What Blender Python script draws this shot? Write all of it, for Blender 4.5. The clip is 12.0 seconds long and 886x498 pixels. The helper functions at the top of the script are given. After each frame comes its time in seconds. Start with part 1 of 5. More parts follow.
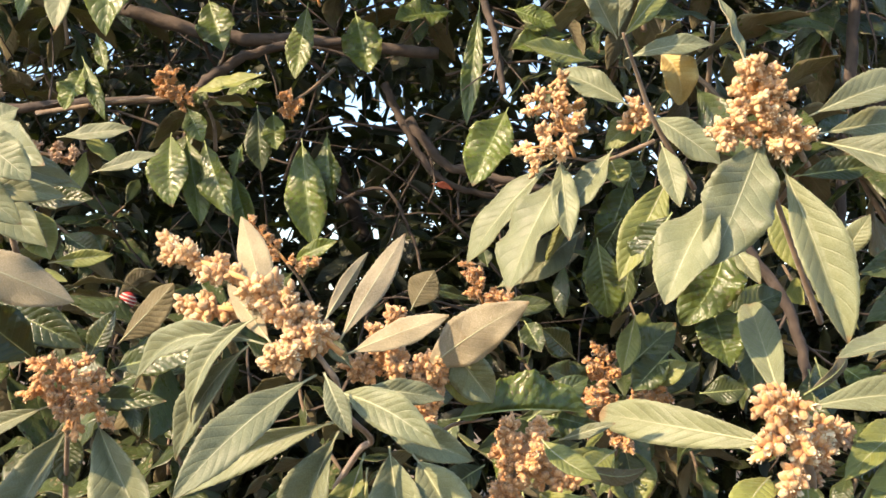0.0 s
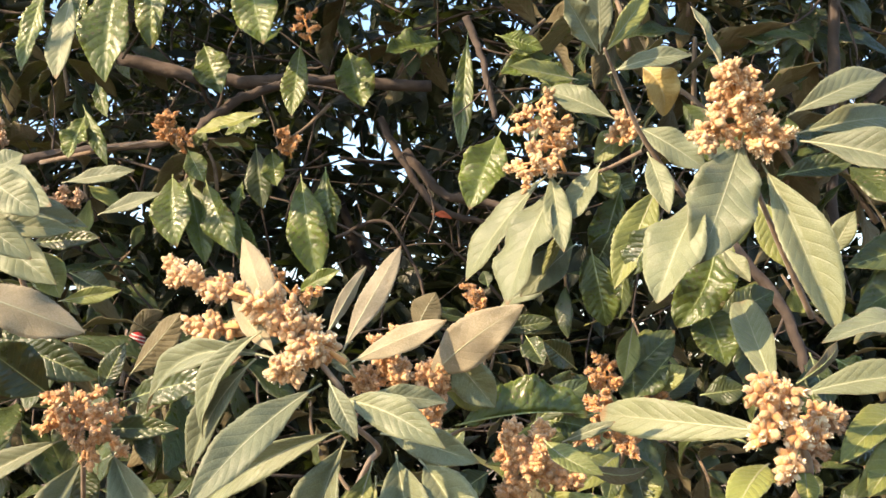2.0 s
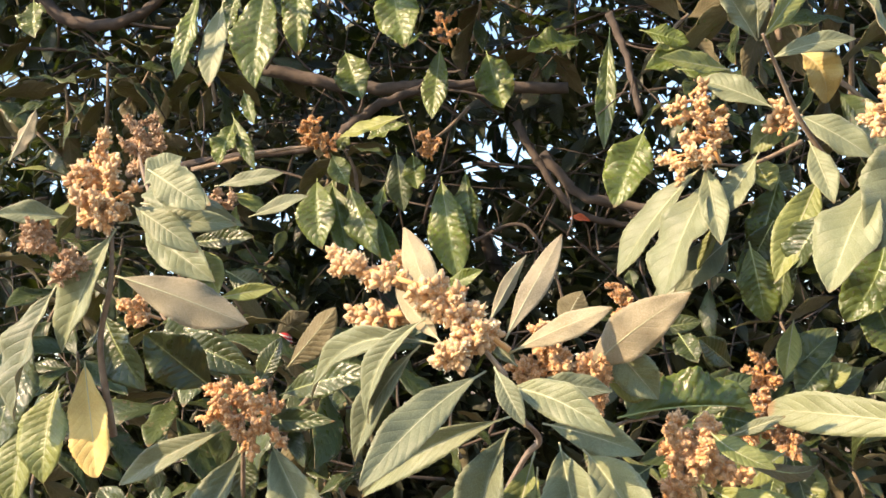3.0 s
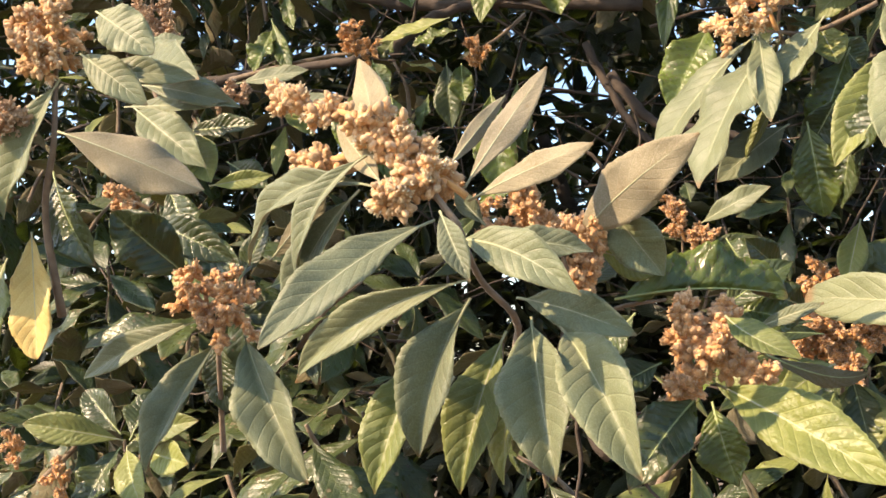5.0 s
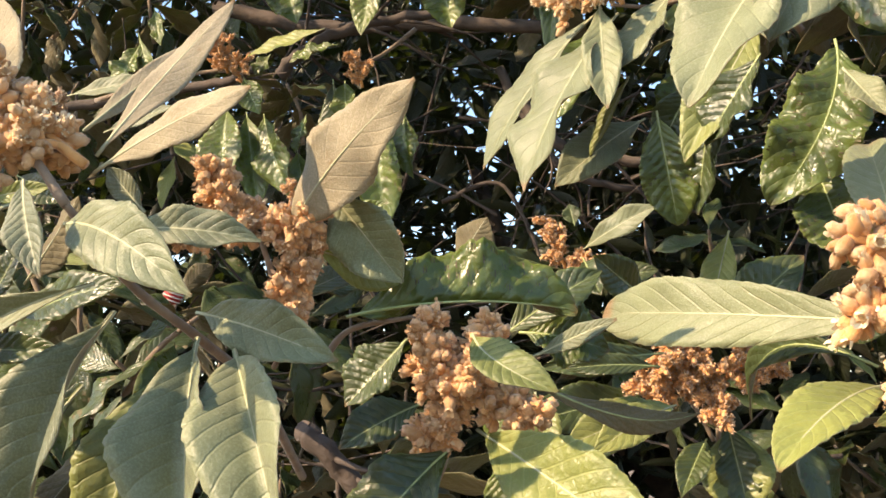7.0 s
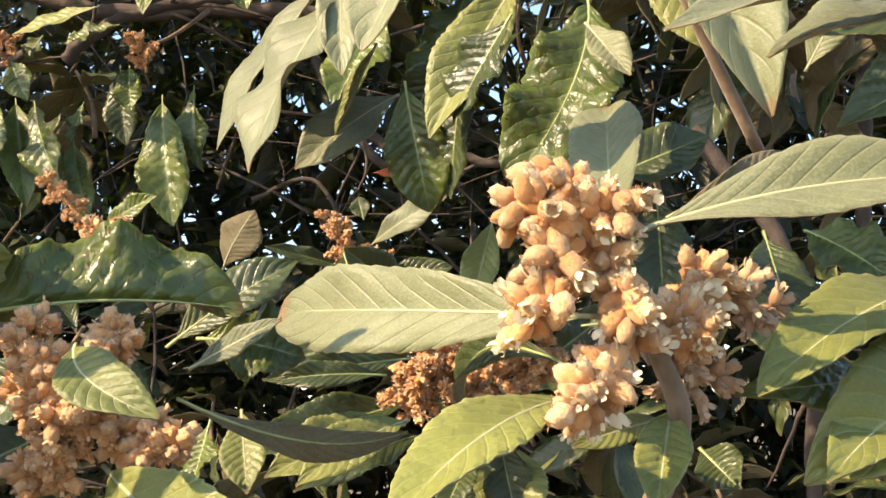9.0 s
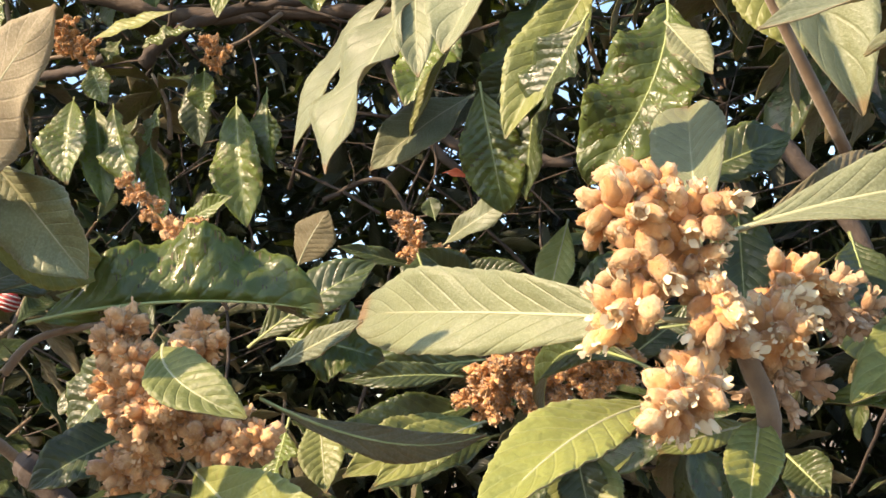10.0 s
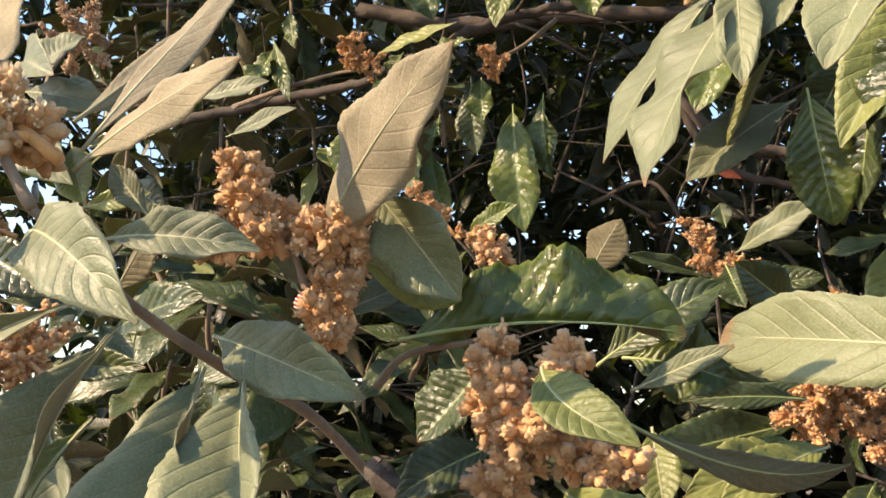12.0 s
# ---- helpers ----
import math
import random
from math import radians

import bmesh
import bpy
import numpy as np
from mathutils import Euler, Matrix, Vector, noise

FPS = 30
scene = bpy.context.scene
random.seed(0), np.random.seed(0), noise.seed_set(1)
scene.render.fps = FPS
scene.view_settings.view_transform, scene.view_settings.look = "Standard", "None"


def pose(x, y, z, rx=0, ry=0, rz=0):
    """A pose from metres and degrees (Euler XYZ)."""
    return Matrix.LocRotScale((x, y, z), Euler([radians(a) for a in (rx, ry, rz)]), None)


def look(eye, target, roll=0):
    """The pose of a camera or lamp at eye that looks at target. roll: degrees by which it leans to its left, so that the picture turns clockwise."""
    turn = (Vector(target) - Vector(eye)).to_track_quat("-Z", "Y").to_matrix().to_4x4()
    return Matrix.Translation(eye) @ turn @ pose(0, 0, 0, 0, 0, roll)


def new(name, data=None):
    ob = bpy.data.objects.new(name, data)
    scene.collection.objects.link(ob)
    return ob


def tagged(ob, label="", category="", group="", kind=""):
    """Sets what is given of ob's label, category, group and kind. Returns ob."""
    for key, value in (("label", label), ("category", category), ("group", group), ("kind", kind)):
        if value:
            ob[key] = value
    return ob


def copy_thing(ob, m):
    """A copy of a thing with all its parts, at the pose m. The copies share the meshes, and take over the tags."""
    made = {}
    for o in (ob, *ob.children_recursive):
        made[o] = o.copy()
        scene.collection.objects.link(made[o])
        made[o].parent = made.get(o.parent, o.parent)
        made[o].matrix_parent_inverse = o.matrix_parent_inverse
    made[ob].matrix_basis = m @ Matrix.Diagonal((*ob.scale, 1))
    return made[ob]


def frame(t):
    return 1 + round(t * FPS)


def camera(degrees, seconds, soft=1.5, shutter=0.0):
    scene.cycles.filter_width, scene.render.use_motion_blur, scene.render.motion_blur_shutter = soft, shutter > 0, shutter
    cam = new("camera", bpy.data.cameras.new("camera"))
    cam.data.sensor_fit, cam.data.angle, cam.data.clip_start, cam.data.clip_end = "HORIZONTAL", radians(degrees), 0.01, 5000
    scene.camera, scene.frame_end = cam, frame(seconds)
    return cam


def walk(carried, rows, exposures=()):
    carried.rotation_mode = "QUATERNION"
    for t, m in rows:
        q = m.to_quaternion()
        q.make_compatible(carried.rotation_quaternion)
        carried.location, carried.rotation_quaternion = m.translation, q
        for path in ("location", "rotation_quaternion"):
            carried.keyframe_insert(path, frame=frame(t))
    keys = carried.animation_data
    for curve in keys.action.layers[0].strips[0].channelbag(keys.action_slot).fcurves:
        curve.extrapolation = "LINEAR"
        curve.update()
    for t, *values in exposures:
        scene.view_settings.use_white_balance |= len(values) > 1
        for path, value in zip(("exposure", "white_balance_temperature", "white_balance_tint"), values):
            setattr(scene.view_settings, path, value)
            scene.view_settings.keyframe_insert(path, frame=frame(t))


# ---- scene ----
cam = camera(46.5, 12.0, soft=1.6)
PATH = [
    (0, (0.029, 0.025, 1.618), (0.012, 2.018, 1.778), 0.2),
    (0.5, (0.036, 0.013, 1.589), (0.115, 2.001, 1.796), -0.5),
    (1, (0.085, 0.007, 1.609), (0.189, 1.995, 1.803), -2.1),
    (1.5, (0.048, -0.002, 1.58), (0.172, 1.981, 1.805), -2.4),
    (2, (0.039, -0.008, 1.587), (0.013, 1.978, 1.821), -2.7),
    (2.5, (0.013, -0.004, 1.569), (-0.176, 1.969, 1.83), -2.3),
    (3, (0.003, -0.001, 1.567), (-0.264, 1.963, 1.833), -2.2),
    (3.2, (0.012, -0.003, 1.568), (-0.296, 1.956, 1.826), -2.0),
    (4.8, (0.081, 0.167, 1.489), (-0.384, 2.101, 1.702), 0.0),
    (5, (0.09, 0.205, 1.481), (-0.371, 2.141, 1.688), -0.0),
    (5.5, (0.139, 0.295, 1.477), (-0.323, 2.226, 1.714), -0.5),
    (6, (0.164, 0.363, 1.466), (-0.289, 2.29, 1.755), -0.1),
    (6.5, (0.19, 0.397, 1.466), (-0.249, 2.325, 1.765), -0.1),
    (7, (0.228, 0.464, 1.47), (-0.191, 2.395, 1.779), -0.3),
    (7.5, (0.261, 0.518, 1.474), (-0.125, 2.455, 1.787), -0.5),
    (7.7, (0.272, 0.542, 1.464), (-0.095, 2.482, 1.784), -1.1),
    (9.3, (0.319, 0.615, 1.485), (0.185, 2.586, 1.793), -2.3),
    (9.5, (0.318, 0.616, 1.489), (0.185, 2.588, 1.794), -2.5),
    (10, (0.31, 0.612, 1.479), (0.025, 2.566, 1.794), -1.5),
    (10.5, (0.304, 0.61, 1.481), (-0.152, 2.532, 1.796), -0.7),
    (11, (0.292, 0.604, 1.478), (-0.287, 2.491, 1.8), -0.3),
    (11.5, (0.261, 0.608, 1.491), (-0.426, 2.46, 1.804), 0.6),
    (12, (0.252, 0.595, 1.491), (-0.483, 2.428, 1.807), 0.7),
]
walk(cam, [(t, look(eye, target, roll)) for t, eye, target, roll in PATH],
     [(0.0, 1.56), (3.0, 1.65), (5.0, 1.49), (6.5, 1.54), (9.5, 1.55), (11.0, 1.45), (12.0, 1.32)])

# ---- light: low warm sun from behind and to the left, clear sky ----
SUN = Vector((-0.66, -0.45, 0.60)).normalized()
sky_world = bpy.data.worlds.new("sky")
scene.world = sky_world
sky_world.use_nodes = True
wn = sky_world.node_tree
sky_tex = wn.nodes.new("ShaderNodeTexSky")
sky_tex.sky_type, sky_tex.sun_disc = "NISHITA", False
sky_tex.sun_elevation = math.asin(SUN.z)
sky_tex.sun_rotation = math.atan2(SUN.x, SUN.y)
wn.nodes["Background"].inputs["Strength"].default_value = 0.142
wn.links.new(sky_tex.outputs[0], wn.nodes["Background"].inputs["Color"])
sun_data = bpy.data.lights.new("sun", "SUN")
sun_data.energy, sun_data.angle, sun_data.color = 4.25, radians(0.55), (1.0, 0.728, 0.475)
sun_lamp = new("sun", sun_data)
sun_lamp.matrix_world = look(SUN * 30, (0, 0, 0))


# ---- materials ----
class Nodes:
    """Small helper that wires node materials."""

    def __init__(self, name):
        self.mat = bpy.data.materials.new(name)
        self.mat.use_nodes = True
        self.tree = self.mat.node_tree
        self.tree.nodes.clear()

    def add(self, kind, **settings):
        n = self.tree.nodes.new("ShaderNode" + kind)
        for key, value in settings.items():
            if key in ("operation", "blend_type"):
                if key == "operation":
                    n.operation = value
                else:
                    n.blend_type = value
        return n

    def link(self, a, b):
        self.tree.links.new(a, b)

    def put(self, value, socket):
        if isinstance(value, bpy.types.NodeSocket):
            self.link(value, socket)
        else:
            socket.default_value = value

    def math(self, op, a, b=0.0):
        n = self.add("Math", operation=op)
        self.put(a, n.inputs[0])
        self.put(b, n.inputs[1])
        return n.outputs[0]

    def ramp(self, value, low, high, out_low=0.0, out_high=1.0):
        n = self.add("MapRange")
        n.interpolation_type = "SMOOTHSTEP"
        self.put(value, n.inputs[0])
        for i, v in enumerate((low, high, out_low, out_high)):
            n.inputs[i + 1].default_value = v
        return n.outputs[0]

    def mix(self, factor, a, b, blend="MIX"):
        n = self.add("MixRGB", blend_type=blend)
        self.put(factor, n.inputs[0])
        for v, s in ((a, n.inputs[1]), (b, n.inputs[2])):
            self.put((*v, 1.0) if isinstance(v, tuple) else v, s)
        return n.outputs[0]

    def noise(self, scale, detail=3.0, rough=0.55, coords=None):
        n = self.add("TexNoise")
        n.inputs["Scale"].default_value, n.inputs["Detail"].default_value, n.inputs["Roughness"].default_value = scale, detail, rough
        if coords is None:
            coords = self.add("TexCoord").outputs["Object"]
        self.link(coords, n.inputs["Vector"])
        return n.outputs[0]

    def cells(self, scale):
        n = self.add("TexVoronoi")
        n.feature = "DISTANCE_TO_EDGE"
        n.inputs["Scale"].default_value = scale
        self.link(self.add("TexCoord").outputs["Object"], n.inputs["Vector"])
        return n.outputs["Distance"]

    def bump(self, height, strength, distance):
        n = self.add("Bump")
        n.inputs["Strength"].default_value, n.inputs["Distance"].default_value = strength, distance
        self.link(height, n.inputs["Height"])
        return n.outputs[0]

    def finish(self, color, roughness, bump=None, translucent=0.0, tint=None, sheen=0.0, specular=0.5):
        p = self.add("BsdfPrincipled")
        self.put((*color, 1.0) if isinstance(color, tuple) else color, p.inputs["Base Color"])
        self.put(roughness, p.inputs["Roughness"])
        p.inputs["Specular IOR Level"].default_value = specular
        p.inputs["Sheen Weight"].default_value = sheen
        p.inputs["Sheen Roughness"].default_value = 0.5
        if bump is not None:
            self.link(bump, p.inputs["Normal"])
        shader = p.outputs[0]
        if translucent:
            tr = self.add("BsdfTranslucent")
            self.put((*tint, 1.0) if isinstance(tint, tuple) else tint, tr.inputs["Color"])
            mx = self.add("MixShader")
            mx.inputs[0].default_value = translucent
            self.link(shader, mx.inputs[1])
            self.link(tr.outputs[0], mx.inputs[2])
            shader = mx.outputs[0]
        out = self.add("OutputMaterial")
        self.link(shader, out.inputs[0])
        return self.mat


def leaf_material(name, base, dark, vein, rough, translucent, tint, veins=11.0, vein_amount=0.35, felt=0.0, specular=0.5, island=False, quilt=1.0):
    """Leaf blade: side veins and midrib from the blade's own coordinates, blotches, felt or gloss."""
    m = Nodes(name)
    uv = m.add("UVMap").outputs[0]
    sep = m.add("SeparateXYZ")
    m.link(uv, sep.inputs[0])
    along, across = sep.outputs[0], sep.outputs[1]
    side = m.math("ABSOLUTE", m.math("SUBTRACT", m.math("MULTIPLY", across, 2.0), 1.0))
    phase = m.math("SUBTRACT", m.math("MULTIPLY", along, veins), m.math("MULTIPLY", side, 2.1))
    phase = m.math("ADD", phase, m.math("MULTIPLY", m.math("SUBTRACT", m.noise(22.0, 2.0), 0.5), 0.35))
    wave = m.math("MULTIPLY", m.math("ABSOLUTE", m.math("SUBTRACT", m.math("FRACT", phase), 0.5)), 2.0)
    line = m.ramp(wave, 0.80, 0.98)
    mid = m.ramp(side, 0.015, 0.07, 1.0, 0.0)
    rib = m.math("MAXIMUM", m.math("MULTIPLY", line, 0.7), mid)
    if island:
        rnd = m.add("NewGeometry").outputs["Random Per Island"]
    else:
        rnd = m.add("ObjectInfo").outputs["Random"]
    coarse = m.noise(28.0, 3.0)
    fine = m.noise(420.0 + 330.0 * felt, 3.0, 0.7)
    col = m.mix(m.ramp(coarse, 0.35, 0.68), base, dark)
    col = m.mix(m.math("MULTIPLY", rib, vein_amount), col, vein)
    col = m.mix(m.ramp(fine, 0.42, 0.66, 0.0, 0.16 + 0.3 * felt), col, tuple(min(1.0, c * 1.5 + 0.05 * felt) for c in base))
    col = m.mix(m.math("MULTIPLY", rnd, 0.28), col, tuple(c * k for c, k in zip(base, (1.15, 1.05, 0.75))))
    spots = m.ramp(m.noise(95.0, 2.0, 0.5), 0.70, 0.78, 0.0, 0.5)
    col = m.mix(spots, col, tuple(c * k for c, k in zip(base, (0.75, 0.55, 0.45))))
    rim = m.ramp(side, 0.93, 0.99, 0.0, 0.35)
    col = m.mix(rim, col, vein)
    worn = m.math("MULTIPLY", m.ramp(m.math("ADD", along, m.math("MULTIPLY", coarse, 0.22)), 1.07, 1.13), 0.7)
    col = m.mix(worn, col, (0.20, 0.11, 0.05))
    hsv = m.add("HueSaturation")
    m.link(col, hsv.inputs["Color"])
    m.link(m.ramp(rnd, 0.0, 1.0, 0.82, 1.08), hsv.inputs["Value"])
    height = m.math("SUBTRACT", m.math("ADD", m.math("MULTIPLY", fine, 0.35 + 0.5 * felt), m.math("MULTIPLY", m.noise(150.0, 2.0), 0.6)), m.math("MULTIPLY", line, min(0.8, 0.25 + quilt)))
    quilt_wave = m.math("MULTIPLY", m.ramp(wave, 0.0, 1.0), -quilt)
    height = m.math("ADD", height, quilt_wave)
    if quilt > 0.5:
        height = m.math("ADD", height, m.math("MULTIPLY", m.ramp(m.math("ABSOLUTE", m.math("SUBTRACT", m.noise(85.0, 2.5), 0.5)), 0.0, 0.13), 0.75))
    rough_out = m.ramp(m.noise(60.0, 2.0), 0.3, 0.7, rough - 0.06, rough + 0.12)
    return m.finish(hsv.outputs[0], rough_out, m.bump(height, 0.45, 0.0011), translucent, tint, sheen=0.12 * felt, specular=specular)


def simple_material(name, a, b, scale, rough, bump_scale, bump_size, sheen=0.0, specular=0.4, vary=0.3, translucent=0.0):
    m = Nodes(name)
    rnd = m.add("ObjectInfo").outputs["Random"]
    col = m.mix(m.ramp(m.noise(scale, 4.0), 0.32, 0.68), a, b)
    col = m.mix(m.math("MULTIPLY", rnd, vary), col, tuple(c * 0.62 for c in a))
    bump = m.bump(m.noise(bump_scale, 4.0, 0.65), 0.6, bump_size)
    return m.finish(col, rough, bump, translucent, tuple(min(1, c * 1.3) for c in a), sheen, specular)


def wool_material(name, base, belly, tip, low=0.0050, high=0.0105):
    """Woolly cups: brown at the foot, tan belly, paler towards the mouth."""
    m = Nodes(name)
    pos = m.add("TexCoord").outputs["Object"]
    sep = m.add("SeparateXYZ")
    m.link(pos, sep.inputs[0])
    rnd = m.add("ObjectInfo").outputs["Random"]
    col = m.mix(m.ramp(sep.outputs[2], 0.0, 0.0045), base, belly)
    col = m.mix(m.ramp(sep.outputs[2], low, high), col, tip)
    col = m.mix(m.ramp(m.noise(500.0, 3.0), 0.35, 0.7, 0.0, 0.5), col, base)
    hsv = m.add("HueSaturation")
    m.link(col, hsv.inputs["Color"])
    m.link(m.ramp(rnd, 0.0, 1.0, 0.72, 1.15), hsv.inputs["Value"])
    return m.finish(hsv.outputs[0], 0.95, m.bump(m.noise(900.0, 4.0, 0.7), 0.8, 0.0012), 0.12, belly, 0.35, 0.1)


YOUNG_TOP = leaf_material("felted_leaf", (0.153, 0.176, 0.098), (0.102, 0.120, 0.066), (0.288, 0.301, 0.179), 0.42, 0.16, (0.36, 0.42, 0.07), vein_amount=0.16, felt=1.0, specular=0.35, quilt=0.45)
MID_TOP = leaf_material("green_leaf", (0.200, 0.225, 0.060), (0.128, 0.155, 0.043), (0.42, 0.44, 0.18), 0.42, 0.24, (0.42, 0.52, 0.04), vein_amount=0.35, felt=0.4, quilt=0.6)
OLD_TOP = leaf_material("leathery_leaf", (0.055, 0.076, 0.028), (0.029, 0.045, 0.018), (0.165, 0.203, 0.066), 0.32, 0.18, (0.34, 0.46, 0.03), vein_amount=0.32, quilt=0.7)
RIBBED_TOP = leaf_material("quilted_leaf", (0.100, 0.138, 0.031), (0.048, 0.073, 0.019), (0.249, 0.297, 0.077), 0.30, 0.26, (0.42, 0.52, 0.03), vein_amount=0.3, quilt=0.8)
YOUNG_UNDER = leaf_material("woolly_underside", (0.279, 0.246, 0.167), (0.209, 0.186, 0.126), (0.372, 0.330, 0.228), 0.85, 0.16, (0.42, 0.44, 0.10), vein_amount=0.18, felt=1.0, specular=0.15, quilt=0.12)
OLD_UNDER = leaf_material("pale_underside", (0.127, 0.110, 0.061), (0.088, 0.077, 0.042), (0.209, 0.187, 0.105), 0.75, 0.12, (0.32, 0.40, 0.05), vein_amount=0.5, felt=0.7, specular=0.2)
# near-black base: shade deep inside the crown is put into the leaf colour
FAR_SHADE_TOP = leaf_material("distant_leaf", (0.021, 0.026, 0.012), (0.011, 0.014, 0.006), (0.048, 0.072, 0.024), 0.38, 0.06, (0.2, 0.3, 0.03), vein_amount=0.2, specular=0.35, island=True)
SERE_TOP = leaf_material("yellowed_leaf", (0.46, 0.36, 0.13), (0.36, 0.26, 0.09), (0.54, 0.44, 0.20), 0.6, 0.18, (0.5, 0.42, 0.06), vein_amount=0.3, felt=0.5, specular=0.3, quilt=0.4)
RIB = simple_material("midrib", (0.38, 0.385, 0.235), (0.31, 0.32, 0.18), 60.0, 0.6, 300.0, 0.0004, vary=0.2)
RIB_OLD = simple_material("midrib_green", (0.33, 0.38, 0.16), (0.26, 0.31, 0.11), 60.0, 0.5, 300.0, 0.0004, vary=0.2)
TWIG = simple_material("downy_twig", (0.21, 0.155, 0.10), (0.14, 0.10, 0.065), 70.0, 0.85, 260.0, 0.0012, sheen=0.2)
BARK = simple_material("grey_bark", (0.088, 0.068, 0.054), (0.045, 0.036, 0.030), 18.0, 0.9, 55.0, 0.006)
BUD_WOOL = simple_material("bud_wool", (0.66, 0.36, 0.13), (0.54, 0.28, 0.095), 160.0, 0.95, 700.0, 0.0012, sheen=0.4, specular=0.1, vary=0.35)
DRY_WOOL = simple_material("brown_wool", (0.56, 0.36, 0.20), (0.42, 0.25, 0.13), 160.0, 0.95, 700.0, 0.0012, sheen=0.3, specular=0.1, vary=0.5)
RUST_WOOL = simple_material("rust_wool", (0.56, 0.29, 0.10), (0.45, 0.22, 0.07), 160.0, 0.95, 700.0, 0.0012, sheen=0.3, specular=0.1, vary=0.5)
PETAL = simple_material("cream_petal", (0.744, 0.670, 0.484), (0.688, 0.577, 0.372), 200.0, 0.7, 500.0, 0.0005, vary=0.15, translucent=0.2)
DRY_PETAL = simple_material("dry_petal", (0.52, 0.38, 0.25), (0.42, 0.28, 0.17), 200.0, 0.8, 500.0, 0.0005, vary=0.4)
FADE_WOOL = simple_material("faded_wool", (0.62, 0.38, 0.19), (0.48, 0.27, 0.12), 160.0, 0.95, 700.0, 0.0012, sheen=0.35, specular=0.1, vary=0.4)
FADE_PETAL = simple_material("faded_petal", (0.70, 0.49, 0.28), (0.54, 0.33, 0.17), 200.0, 0.8, 500.0, 0.0005, vary=0.35)
BUD_CUP = wool_material("tan_cup", (0.515, 0.285, 0.120), (0.681, 0.409, 0.184), (0.745, 0.524, 0.294))
OPEN_CUP = wool_material("orange_cup", (0.470, 0.210, 0.068), (0.620, 0.330, 0.130), (0.690, 0.480, 0.255), 0.0074, 0.0112)
DRY_CUP = wool_material("brown_cup", (0.36, 0.20, 0.10), (0.50, 0.32, 0.18), (0.60, 0.43, 0.27))
RUST_CUP = wool_material("rust_cup", (0.48, 0.22, 0.075), (0.68, 0.36, 0.135), (0.76, 0.48, 0.23))
FADE_CUP = wool_material("faded_cup", (0.43, 0.215, 0.09), (0.65, 0.345, 0.135), (0.76, 0.49, 0.25))
RED = simple_material("faded_red", (0.36, 0.03, 0.028), (0.28, 0.025, 0.025), 60.0, 0.6, 300.0, 0.0006)
WHITE = simple_material("off_white", (0.62, 0.56, 0.50), (0.52, 0.46, 0.42), 60.0, 0.7, 300.0, 0.0006)
RUSSET = simple_material("russet_leaf", (0.50, 0.12, 0.04), (0.38, 0.08, 0.03), 60.0, 0.6, 300.0, 0.0006)
EARTH = simple_material("dry_earth", (0.16, 0.12, 0.08), (0.10, 0.08, 0.05), 3.0, 0.95, 20.0, 0.02)


# ---- mesh helpers ----
def mesh_of(name, verts, faces, mats, mat_ids=None, uvs=None, smooth=True):
    me = bpy.data.meshes.new(name)
    me.from_pydata([tuple(v) for v in verts], [], faces)
    for m in mats:
        me.materials.append(m)
    if mat_ids is not None:
        me.polygons.foreach_set("material_index", mat_ids)
    if smooth:
        me.polygons.foreach_set("use_smooth", [True] * len(faces))
    if uvs is not None:
        layer = me.uv_layers.new(name="UVMap")
        idx = np.empty(len(me.loops), dtype=np.int32)
        me.loops.foreach_get("vertex_index", idx)
        layer.data.foreach_set("uv", np.asarray(uvs, dtype=np.float32)[idx].ravel())
    me.update()
    return me


def child(name, me, parent, place=None, label=""):
    ob = new(name, me)
    ob.parent = parent
    if place is not None:
        ob.matrix_basis = place
    return tagged(ob, label) if label else ob


def spline(points, steps=6):
    """Catmull-Rom points through the given ones."""
    p = [Vector(q) for q in points]
    if len(p) == 2:
        return [p[0].lerp(p[1], i / steps) for i in range(steps + 1)]
    p = [p[0] * 2 - p[1]] + p + [p[-1] * 2 - p[-2]]
    out = []
    for a, b, c, d in zip(p, p[1:], p[2:], p[3:]):
        for i in range(steps):
            t = i / steps
            out.append(0.5 * ((2 * b) + (c - a) * t + (2 * a - 5 * b + 4 * c - d) * t * t + (3 * b - a - 3 * c + d) * t ** 3))
    return out + [p[-2]]


def tube_data(points, r0, r1, sides=8, lump=0.0, rng=None):
    """Vertices and faces of a tapered, slightly uneven round limb."""
    verts, faces = [], []
    ref = Vector((0.31, 0.17, 0.93))
    n = len(points)
    for i, p in enumerate(points):
        d = (points[min(i + 1, n - 1)] - points[max(i - 1, 0)]).normalized()
        a = d.cross(ref).normalized()
        b = d.cross(a)
        r = r0 + (r1 - r0) * i / (n - 1)
        if lump and rng:
            r *= 1 + rng.uniform(-lump, lump)
        for k in range(sides):
            w = 2 * math.pi * k / sides
            verts.append(p + (a * math.cos(w) + b * math.sin(w)) * r)
    for i in range(n - 1):
        for k in range(sides):
            j = (k + 1) % sides
            faces.append((i * sides + k, i * sides + j, (i + 1) * sides + j, (i + 1) * sides + k))
    faces.append(tuple(range(sides))[::-1])
    faces.append(tuple((n - 1) * sides + k for k in range(sides)))
    return verts, faces


LEAF_RNG = random.Random(5)


